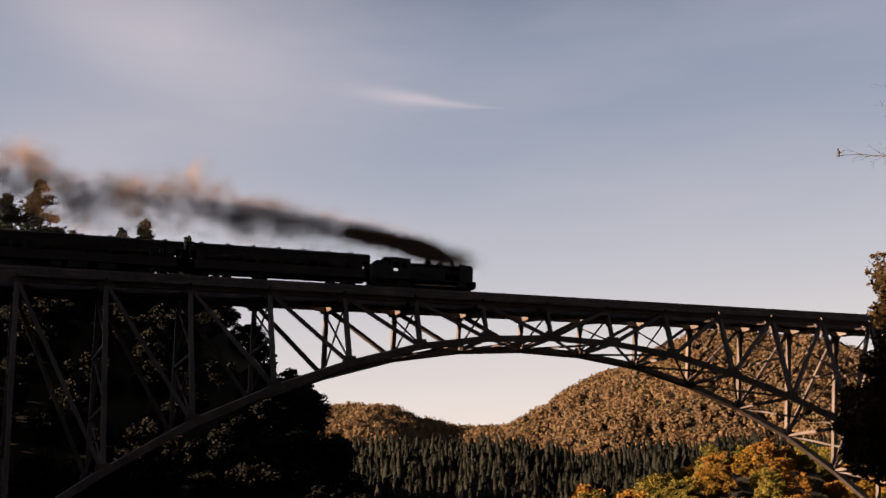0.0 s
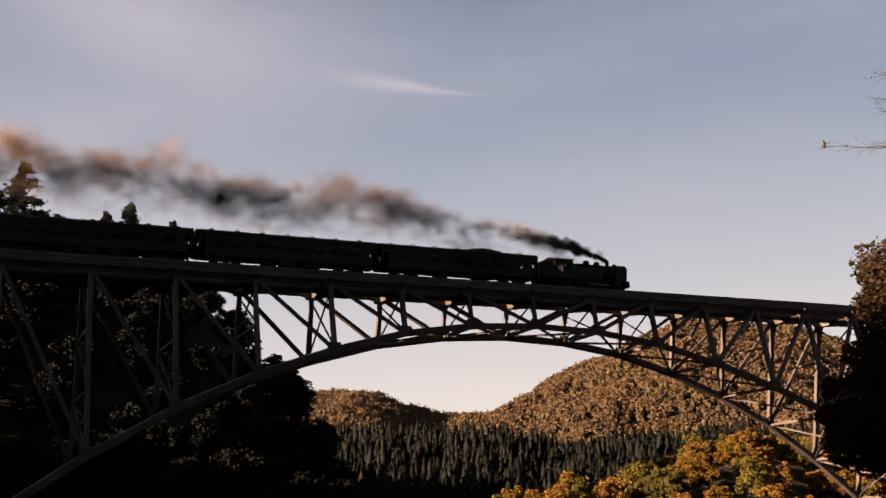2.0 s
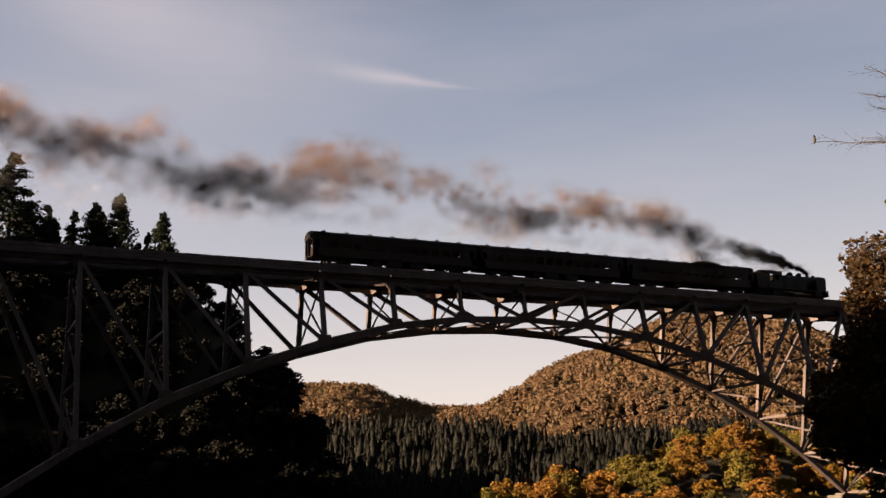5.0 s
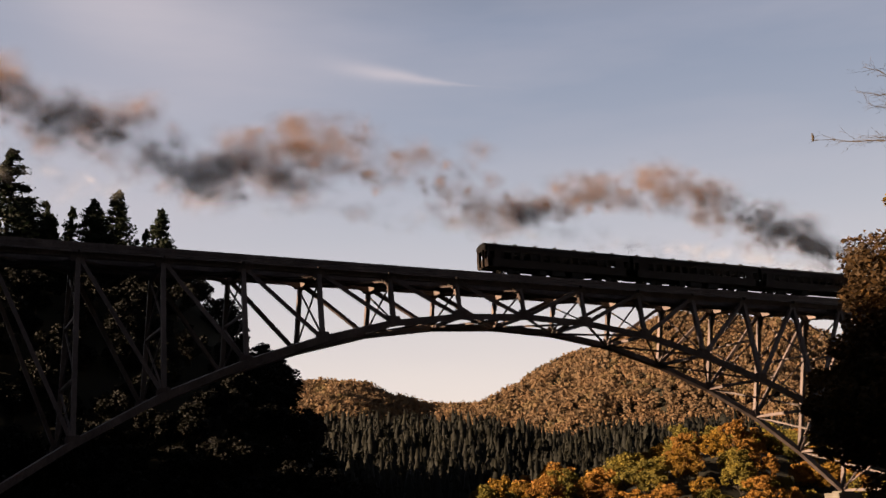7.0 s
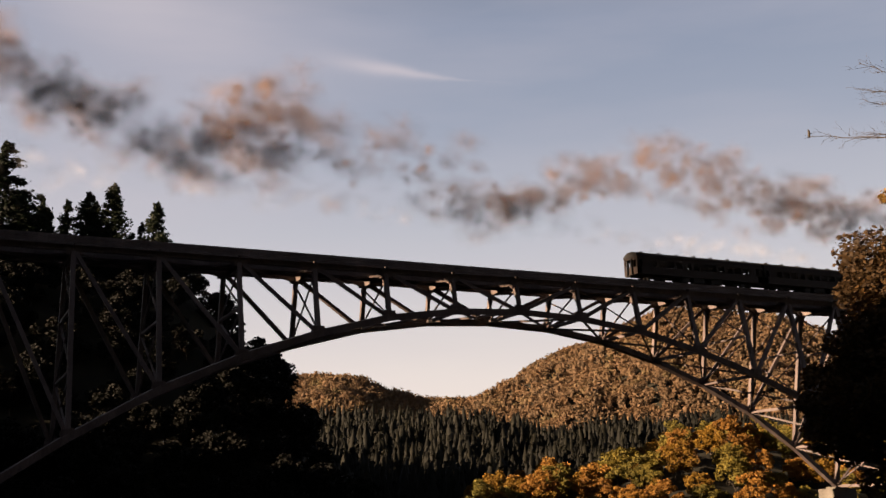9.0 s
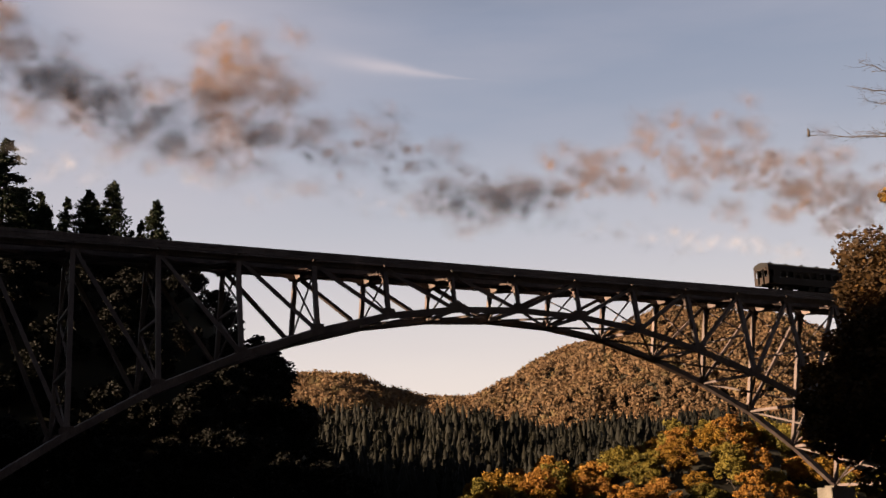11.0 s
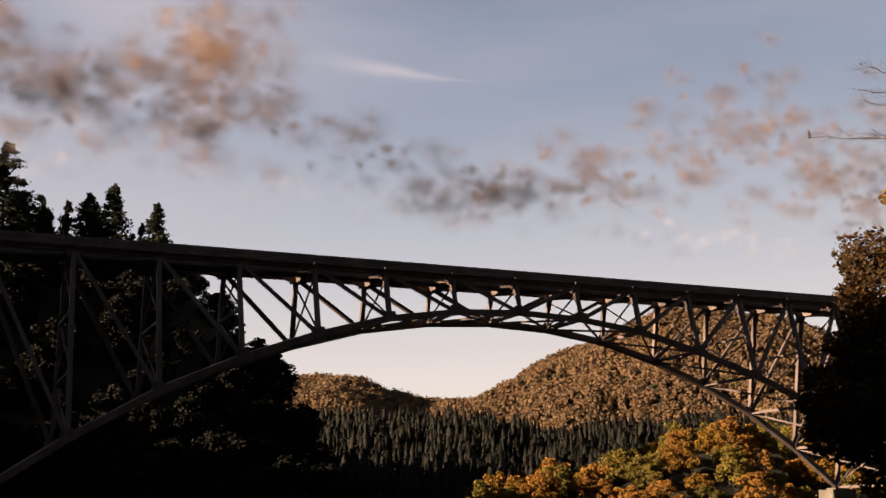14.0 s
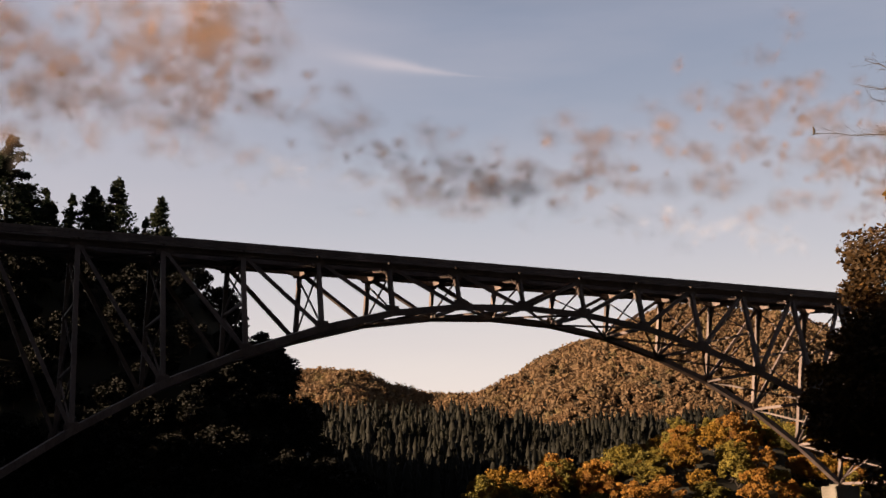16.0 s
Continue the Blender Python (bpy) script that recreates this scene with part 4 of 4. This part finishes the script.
def build_near_trees():
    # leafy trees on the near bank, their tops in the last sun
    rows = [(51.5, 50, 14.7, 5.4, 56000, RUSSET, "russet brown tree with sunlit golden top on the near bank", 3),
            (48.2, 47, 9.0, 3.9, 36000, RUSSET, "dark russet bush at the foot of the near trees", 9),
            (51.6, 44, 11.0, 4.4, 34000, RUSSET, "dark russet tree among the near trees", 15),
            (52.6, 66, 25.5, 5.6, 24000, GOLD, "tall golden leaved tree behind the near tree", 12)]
    for az, d, tall, spread, leaves, mat, label, seed in rows:
        x, y = spot(az, d)
        z = level(x, y)
        t = broadleaf("bank_tree", seed, tall - z + EYE[2] - 1.7, spread, leaves, 0.12, mat, label, 0.12 if tall < 10 else 0.2)
        t.location = (x, y, z)
    # a bare tree whose twigs reach into the picture
    x, y = spot(53.0, 33)
    z = level(x, y)
    t = base("bare_tree", "bare grey tree with fine twigs and one withered leaf", "tree", at=(x, y, z))
    rng = np.random.default_rng(31)
    bm = bmesh.new()
    tube(bm, (0, 0, -1), (0, 0, 15.0), 0.2, 0.05, n=9)
    part("trunk", bm, BARK, t)

    def aim(az, el, d):
        px, py = spot(az, d)
        return Vector((px - x, py - y, EYE[2] + d * math.tan(radians(el)) - z))
    for tip, drop, sag in (((45.05, 17.7), 0.25, 0.22), ((47.6, 17.35), -0.1, 0.1), ((47.9, 20.9), 0.7, 0.25), ((47.7, 19.7), 0.5, 0.2), ((48.3, 18.9), 0.3, 0.15)):
        bm, tips = bmesh.new(), []
        q = aim(*tip, 33)
        p = Vector((0, 0, q.z - drop))
        k = 14
        pts = [p.lerp(q, i / k) + Vector((0, 0, -sag * math.sin(math.pi * i / k))) + Vector(rng.normal(0, 0.03, 3)) * (0 < i < k) for i in range(k + 1)]
        for i in range(k):
            tube(bm, pts[i], pts[i + 1], 0.03 * (1 - i / k) + 0.006, 0.03 * (1 - (i + 1) / k) + 0.006, n=5, caps=False)
            if i > 3:
                for s in (0.5, -0.15):
                    w = (q - p).normalized() * 1.3 + Vector(rng.normal(0, 0.2, 3)) + Vector((0, 0, s))
                    limbs(bm, rng, pts[i], w, rng.uniform(0.25, 0.6), 0.007, 1, tips)
        part("branch", bm, BARK, t)
    bm = bmesh.new()
    q = aim(45.05, 17.7, 33)
    tube(bm, q + Vector((0, 0, -0.04)), q + Vector((0.02, 0, 0.1)), 0.03, 0.045, n=6)
    tube(bm, q + Vector((0.02, 0, 0.1)), q + Vector((-0.01, 0, 0.22)), 0.045, 0.015, n=6)
    part("withered_leaf", bm, BARK, t, "dark curled withered leaf")


def build_reeds():
    rng = np.random.default_rng(91)
    n = 900
    az, dy = rng.uniform(26.6, 31.2, n), rng.uniform(121, 126, n)
    r = dy / np.cos(np.radians(az))
    z = height(az, r)
    p = np.stack([EYE[0] + r * np.sin(np.radians(az)), EYE[1] + r * np.cos(np.radians(az)), z], 1)
    top = rng.uniform(2.2, 3.9, (n, 1)) * (0.75 + 0.25 * np.sin(az * 4.2)[:, None])
    lean = rng.normal(0, 0.25, (n, 3)) * [1, 1, 0] + [0, 0, 1] * top
    side = rng.normal(0, 1, (n, 3)) * [1, 1, 0]
    side *= 0.12 / np.linalg.norm(side, axis=1)[:, None]
    v = np.stack([p - side * 0.4, p + side * 0.4, p + lean * 0.75 + side, p + lean, p + lean * 0.75 - side], 1).reshape(-1, 3)
    k = np.arange(n)[:, None] * 5
    o = raw("reed_bank", v, np.concatenate([k + [0, 1, 2], k + [0, 2, 4], k + [4, 2, 3]]), REED)
    tagged(o, "tall pale yellow reeds in sun on the river bank", "reeds", kind="stuff")


build_reeds()
build_left_wood()
build_lit_wood()
build_far_wood()
build_near_trees()


# ---- smoke: rigid soft puffs that leave the chimney, spread and drift ----
scene.cycles.transparent_max_bounces = 110


def vapour(name, colour, dense, scale, edge, patch=(0.38, 0.62)):
    """Sheer smoke, dense in the middle of a puff and fading to nothing at its rim, thicker and thinner in patches."""
    m = bpy.data.materials.new(name)
    m.use_nodes = True
    nt = m.node_tree
    nt.nodes.clear()

    def nd(kind, **kw):
        n = nt.nodes.new("ShaderNode" + kind)
        for k, v in kw.items():
            n.inputs[k].default_value = v
        return n

    def calc(op, a, b):
        n = nd("Math")
        n.operation = op
        n.use_clamp = True
        for i, v in enumerate((a, b)):
            if hasattr(v, "links"):
                nt.links.new(v, n.inputs[i])
            else:
                n.inputs[i].default_value = v
        return n.outputs[0]

    def vec(op, a, b):
        n = nd("VectorMath")
        n.operation = op
        for i, v in enumerate((a, b)):
            if v is not None and hasattr(v, "links"):
                nt.links.new(v, n.inputs[i])
            elif v is not None:
                n.inputs[i].default_value = v
        return n
    out, mix, clear, lit, dif, tra = nd("OutputMaterial"), nd("MixShader"), nd("BsdfTransparent"), nd("MixShader", Fac=0.5), nd("BsdfDiffuse"), nd("BsdfTranslucent")
    co, info = nd("TexCoord"), nd("ObjectInfo")
    far = vec("LENGTH", vec("SUBTRACT", co.outputs["Generated"], (0.5, 0.5, 0.5)).outputs[0], None).outputs["Value"]
    shift = nd("CombineXYZ")
    for k, f in (("X", 90.0), ("Y", 47.0), ("Z", 23.0)):
        s = nd("Math")
        s.operation = "MULTIPLY"
        s.inputs[1].default_value = f
        nt.links.new(info.outputs["Random"], s.inputs[0])
        nt.links.new(s.outputs[0], shift.inputs[k])
    no = nd("TexNoise", Scale=scale, Detail=5.0, Roughness=0.6, Distortion=0.4)
    nt.links.new(vec("ADD", co.outputs["Object"], shift.outputs[0]).outputs[0], no.inputs["Vector"])
    rim = nd("MapRange", **{"From Min": 0.5, "From Max": edge, "To Min": 0.0, "To Max": 1.0})
    rim.interpolation_type = "SMOOTHSTEP"
    nt.links.new(far, rim.inputs[0])
    thick = nd("MapRange", **{"From Min": patch[0], "From Max": patch[1], "To Min": 0.0, "To Max": 1.0})
    nt.links.new(no.outputs[0], thick.inputs[0])
    alpha = calc("MULTIPLY", calc("MULTIPLY", rim.outputs[0], thick.outputs[0]), dense)
    hue = nd("ValToRGB")
    hue.color_ramp.elements[0].position, hue.color_ramp.elements[1].position = 0.3, 0.7
    hue.color_ramp.elements[0].color = (*[c * 0.7 for c in colour], 1)
    hue.color_ramp.elements[1].color = (*[min(c * 1.3, 0.9) for c in colour], 1)
    nt.links.new(no.outputs[0], hue.inputs[0])
    for n in (dif, tra):
        nt.links.new(hue.outputs[0], n.inputs["Color"])
    nt.links.new(dif.outputs[0], lit.inputs[1])
    nt.links.new(tra.outputs[0], lit.inputs[2])
    nt.links.new(alpha, mix.inputs[0])
    nt.links.new(clear.outputs[0], mix.inputs[1])
    nt.links.new(lit.outputs[0], mix.inputs[2])
    nt.links.new(mix.outputs[0], out.inputs[0])
    return m


CORE = vapour("dark_coal_smoke", (0.22, 0.138, 0.08), 0.18, 0.9, 0.02, (0.28, 0.66))
SOOT = vapour("brown_coal_smoke", (0.225, 0.142, 0.083), 0.13, 0.55, 0.0, (0.28, 0.70))
HAZE = vapour("thin_coal_smoke", (0.23, 0.15, 0.092), 0.14, 0.38, 0.0, (0.30, 0.74))
JET = vapour("dense_black_smoke", (0.05, 0.036, 0.026), 0.5, 1.8, 0.15)
STEAM = vapour("pale_steam", (0.62, 0.6, 0.6), 0.05, 0.5, 0.0, (0.25, 0.75))


def puff_mesh(seed, axes, leaves):
    """A soft lump: sheets at all angles through one ellipsoid, so that it is thick in the middle and thin at the rim."""
    rng = np.random.default_rng(seed)
    v, f = [], []
    n = 12
    v.append(np.zeros(3))
    for k in range(leaves):
        d = rng.normal(size=3)
        d /= np.linalg.norm(d)
        a = np.cross(d, (0.3, 0.5, 0.8))
        a /= np.linalg.norm(a)
        b = np.cross(d, a)
        o = rng.uniform(-0.5, 0.5)
        at = len(v)
        for q, u in ((0.5, 0.8), (1.0, 1.0)):
            r = math.sqrt(1 - o * o) * q
            v += [d * (o * u) + r * (a * math.cos(math.tau * i / n) + b * math.sin(math.tau * i / n)) for i in range(n)]
        for i in range(n):
            p, q = at + i, at + (i + 1) % n
            f += [(0, p, q), (p, p + n, q), (q, p + n, q + n)]
    return np.array(v) * axes, np.array(f)


# place on the line where the smoke left the chimney, and its drift along the line in metres a second
DRIFT = [(-80, -0.1), (-20, -0.1), (-4.3, -0.12), (6.5, -0.4), (13, -0.2), (20, -0.4), (28, -1.0), (33.5, -1.9), (37, -1.5), (42, -1.0), (49, -0.6), (59, -0.12), (67, 0.2), (72, 1.25), (76, 1.0), (81, 1.0), (91, 1.4), (120, 1.4)]
# middle line of the smoke over the bridge at moments of the crossing: place on the line, height over the rails, half depth
COURSE = {}
COURSE[0.5] = [(-12.6, 9.5, 2.6), (-8.5, 9.2, 2.6), (-3.2, 7.8, 2.6), (2.2, 8.1, 2.7), (6.8, 7.9, 2.7), (15.6, 6.9, 2.0), (25.1, 7.3, 1.9), (31.7, 6.7, 1.6)]
COURSE[2] = [(-10.6, 8.7, 2.6), (-7.6, 9.4, 2.3), (-3.4, 8.9, 2.6), (0.4, 9.0, 2.4), (5.4, 9.0, 2.7), (9.5, 7.8, 2.4), (15.4, 7.5, 2.2), (20.4, 7.3, 2.9), (26.2, 8.2, 2.5), (32.2, 8.1, 2.5), (38.4, 7.4, 2.2), (45.6, 7.1, 1.9)]
COURSE[4] = [(-9.8, 10.4, 2.9), (-5.7, 10.6, 2.9), (-1.9, 9.9, 2.7), (3.5, 10.2, 2.7), (7.5, 9.1, 2.7), (11.6, 7.4, 2.1), (16.4, 8.2, 2.5), (22.0, 8.1, 2.9), (29.2, 10.1, 3.0), (36.8, 9.5, 2.7), (44.7, 8.6, 2.6), (49.1, 7.9, 3.1), (60.2, 8.2, 2.2), (71.1, 7.6, 2.1)]
COURSE[6.5] = [(-10.5, 14.2, 2.6), (-6.3, 13.3, 2.6), (-2.0, 12.1, 3.0), (4.1, 11.6, 2.7), (7.8, 9.9, 2.7), (10.5, 7.2, 2.1), (15.9, 8.7, 3.4), (20.8, 8.2, 3.2), (25.3, 12.9, 3.9), (30.6, 11.2, 4.0), (35.5, 12.4, 4.1), (39.7, 10.2, 3.1), (44.1, 10.3, 4.2), (48.5, 7.9, 2.8), (54.7, 9.2, 2.1), (61.3, 10.9, 2.6), (67.3, 12.6, 2.6), (75.2, 11.9, 2.7), (82.2, 9.5, 3.0), (91.7, 8.7, 2.2), (99.7, 8.2, 2.0)]
COURSE[9] = [(-10.2, 17.6, 3.5), (-6.0, 16.5, 3.3), (-0.4, 13.7, 3.0), (4.6, 12.3, 3.0), (8.7, 8.8, 2.7), (14.0, 9.7, 2.8), (17.5, 15.6, 6.5), (22.6, 13.0, 4.6), (27.9, 11.7, 4.0), (34.0, 11.7, 5.4), (40.4, 11.1, 4.8), (45.4, 7.5, 3.1), (53.1, 9.7, 2.5), (61.3, 12.3, 2.9), (71.0, 16.0, 3.5), (78.2, 15.3, 3.9), (84.4, 12.0, 3.9), (91.3, 12.7, 3.6), (100.3, 12.0, 3.7)]
COURSE[11.5] = [(-9.8, 19.8, 4.1), (-6.5, 17.4, 4.2), (0.7, 13.6, 3.6), (5.3, 10.9, 3.0), (9.8, 11.8, 4.9), (13.8, 18.0, 7.1), (18.2, 14.8, 5.8), (22.7, 13.1, 3.9), (29.3, 11.0, 3.3), (33.4, 13.5, 4.7), (41.1, 8.2, 3.4), (45.5, 8.3, 3.5), (53.2, 10.5, 3.2), (61.4, 12.9, 4.1), (70.3, 17.3, 4.6), (80.4, 18.5, 6.4), (87.0, 17.7, 6.5), (93.8, 16.9, 5.4), (104.1, 15.5, 4.6)]
COURSE[14] = [(-10.2, 17.1, 5.3), (-3.3, 15.2, 4.2), (3.4, 13.7, 4.3), (10.1, 19.1, 7.6), (18.1, 16.4, 5.8), (27.9, 14.8, 4.7), (34.7, 11.2, 4.0), (41.7, 9.3, 3.4), (49.3, 11.5, 3.5), (61.3, 12.0, 4.4), (72.9, 17.1, 5.4), (85.8, 25.1, 9.1), (94.2, 20.4, 7.5), (104.2, 17.4, 6.8)]
COURSE[16] = [(-10.5, 15.8, 6.4), (-2.6, 15.2, 5.4), (3.9, 17.4, 7.4), (13.2, 20.2, 7.1), (23.4, 16.5, 5.9), (27.4, 13.0, 4.6), (35.6, 10.7, 4.0), (44.9, 10.4, 4.2), (56.6, 12.4, 4.4), (69.4, 15.3, 6.1), (83.4, 18.6, 7.2), (91.9, 25.4, 10.9), (100.9, 23.2, 8.6), (110.2, 20.1, 7.0)]
STACK_X, STACK_Z, HOLD = -2.55, 3.95, {0: (-6.2, 1.95), 1: (-6.2, 1.95), 2: (-19.5, 2.25)}
PLUME = []


def course(t, x):
    """Height of the plume's middle over the rails and its half depth, at a time and a place on the line."""
    ts = sorted(COURSE)
    both = [[float(np.interp(x, [p[0] for p in COURSE[k]], [p[i] for p in COURSE[k]])) for k in ts] for i in (1, 2)]
    return [float(np.interp(t, ts, row)) for row in both]


def build_smoke():
    rng = np.random.default_rng(77)
    core = [puff_mesh(i, np.array([1.6, 1.05, 0.95]), 6) for i in range(4)]
    wide = [puff_mesh(20 + i, np.array([2.7, 1.8, 1.7]), 6) for i in range(5)]
    broad = [puff_mesh(40 + i, np.array([4.2, 2.2, 2.2]), 6) for i in range(5)]
    vast = [puff_mesh(30 + i, np.array([4.8, 3.4, 3.0]), 6) for i in range(5)]
    thin = [puff_mesh(50 + i, np.array([3.4, 1.6, 1.3]), 5) for i in range(4)]
    store = {}

    def another(key, pool, i, mat, name, parent):
        k = (key, i % len(pool))
        if k not in store:
            store[k] = raw(name, *pool[i % len(pool)], mat, parent)
            store[k].data.shade_smooth()
            return store[k]
        o = new(name, store[k].data)
        o.parent = parent
        return o
    for i, x in enumerate(np.arange(-52, 106, 1.3)):
        puff = base("smoke_puff", "drifting puff of brown coal smoke above the bridge", "smoke", "puffs of the smoke trail")
        lumps = []
        old = x < 22
        strong = 0.85 + 0.4 * math.sin(x * 0.55 + 1) * math.sin(x * 0.21)

        def some(n, key, pool, mat, name, order):
            for k in range(n):
                lumps.append((another(key, pool, int(rng.integers(99)), mat, name, puff), order))
        some(2 if i % 2 else 1, "core", core, CORE, "soot_core", 0)
        some(int(round(2 * strong)), "wide", wide, SOOT, "smoke_drift", 1)
        some(int(round((3 if old else 4) * strong)), "broad", broad, HAZE, "smoke_veil", 1 if old else 2)
        if old:
            some(1, "vast", vast, HAZE, "smoke_veil", 1)
        lumps = [(o, k, np.clip(rng.normal(0, 1, 3), -1.7, 1.7), rng.uniform(0, 1, 3)) for o, k in lumps]
        PLUME.append((puff, float(x), lumps, 1))
    for i, x in enumerate(np.arange(-14, 96, 1.8)):
        puff = base("steam_puff", "thin pale steam trailing low over the coaches", "steam", "steam over the train")
        lumps = [(another("thin", thin, int(rng.integers(99)), STEAM, "steam_drift", puff), 1, rng.normal(0, 1, 3), rng.uniform(0, 1, 3)) for k in range(2)]
        PLUME.append((puff, float(x), lumps, 0))


def rise(age):
    return 2.5 * (1 - math.exp(-age / 0.7)) + 0.42 * age


def build_jet():
    """The fresh plume that stands behind the chimney as long as the engine works; it travels with the train."""
    rng = np.random.default_rng(12)
    jet = base("smoke_jet", "dense black fresh smoke streaming from the chimney", "smoke")
    d = 0.1
    while d < 12:
        r = 0.26 + 0.085 * d
        for k in range(3):
            at = np.array([-d + rng.normal(0, 0.2 * r), rng.normal(0, 0.3 * r), rise(d / 11.25) + rng.normal(0, 0.4 * r)])
            v, f = puff_mesh(int(rng.integers(9999)), np.array([1.25, 1.0, 1.0]) * r * rng.uniform(0.7, 1.15), 8)
            o = raw("soot_core", v + at, f, JET if d < 7.5 else CORE, jet)
            o.data.shade_smooth()
        d += 0.6 * r
    return jet


def smoke_place(x, t, age, kind):
    """The middle of a puff that left the chimney at x, after so many seconds, and the half depth of the plume there."""
    if not kind:
        return Vector((x - 0.3 * age, TRACK_Y - 0.1 * age, RAILTOP + STACK_Z - 0.1 + 0.5 * (1 - math.exp(-age / 1.2)) + 0.25 * age)), 0.9 + 0.12 * age
    vx = float(np.interp(x, [d[0] for d in DRIFT], [d[1] for d in DRIFT]))
    px = x + vx * (age - 1.5 * (1 - math.exp(-age / 2.5)))
    z, deep = course(t, px)
    k = min(1.0, max(0.0, (age - 1.2) / 1.6))
    k = k * k * (3 - 2 * k)
    z = (1 - k) * (STACK_Z + rise(age)) + k * z
    deep = (1 - k) * (0.35 + 0.75 * age) + k * deep
    return Vector((px, TRACK_Y - 0.1 * age, RAILTOP + z)), deep


build_smoke()
SMOKE_JET = build_jet()


def motions():
    # the train along the rails, its wheels and rods
    for thing, back in [(LOCO, 0.0)] + COACHES:
        walk(thing, [(t, pose(x - back, TRACK_Y, RAILTOP)) for t, x in TRAIN])
    walk(SMOKE_JET, [(t, pose(x + STACK_X, TRACK_Y, RAILTOP + STACK_Z)) for t, x in TRAIN])
    ticks = [k / FPS for k in range(int(16 * FPS) + 1)]
    for axle, at, r in WHEELS:
        every = 3 if r > 0.6 else 1
        walk(axle, [(t, Matrix.Translation(at) @ Matrix.Rotation((front(t) - front(0)) / r, 4, "Y")) for t in ticks[::every]])
    for rod, along_x, along_z in RODS:
        rows = []
        for t in ticks:
            a = (front(t) - front(0)) / 0.76
            rows.append((t, Matrix.Translation((along_x * math.cos(a), 0, -along_z * math.sin(a)))))
        walk(rod, rows)
    # the smoke: carried in the engine until it leaves the chimney, then it rises, spreads and drifts
    places, times = [x for _, x in TRAIN], [t for t, _ in TRAIN]

    def hold(t, order=0):
        return Vector((front(t) + HOLD[order][0], TRACK_Y, RAILTOP + HOLD[order][1]))
    for puff, x, lumps, kind in PLUME:
        left = float(np.interp(x - STACK_X, places, times)) if x - STACK_X > places[0] else (x - STACK_X - places[0]) / 11.25
        waits = left > 0.15
        outs = sorted({round(max(left, 0.0) + d, 3) for d in (0.0, 0.36, 0.8, 1.4, 1.9, 3.0, 5.0, 8.0, 11.5)} | {16.0, 0.0} - ({0.0} if waits else set()))
        outs = [t for t in outs if t <= 16.0]
        ins = [t for t in (0.0, 1.0, 2.0, 3.0, 4.0, 6.5) if t < left - 0.3] + [max(left - 0.1, 0.0)] if waits else []
        if ins and ins[0] > 0:
            ins = [0.0] + ins

        def middle(t):
            return smoke_place(x, t, max(t - left, 0.0), kind)[0]
        walk(puff, [(t, Matrix.Translation(hold(t))) for t in ins] + [(t, Matrix.Translation(middle(t))) for t in outs])
        for ob, wide, g, u in lumps:
            rows = [(t, Matrix.Translation(hold(t, wide) - hold(t))) for t in ins]
            for t in outs:
                age = t - left
                if waits and age < (0.0, 0.4, 1.5)[wide]:      # the broader puffs rise a little later, over the coach
                    rows.append((t, Matrix.Translation(hold(t, wide) - middle(t))))
                    continue
                deep = smoke_place(x, t, max(age, 0.0), kind)[1]
                s = max(deep - (0.4, 0.8, 1.0)[wide], 0.15) * (0.45, 0.75, 0.8)[wide]
                grown = min(1.0, max(age - 0.3, 0.0) / 1.5) * (1.0 if wide < 2 else 0.35)
                curl = 0.4 * (1 - math.exp(-age / 3))
                p = Vector((g[0] * (s * 0.7 + 0.5) + curl * math.sin(6 * u[0] + 0.5 * age), g[1] * s, g[2] * s + curl * math.sin(6 * u[1] + 0.4 * age)))
                rows.append((t, Matrix.Translation(p) @ pose(0, 0, 0, (u[0] - 0.5) * 80 * grown, (u[1] - 0.5) * 70 * grown, (u[2] - 0.5) * 120 * grown + 2.5 * g[0] * age * grown)))
            walk(ob, rows)


motions()
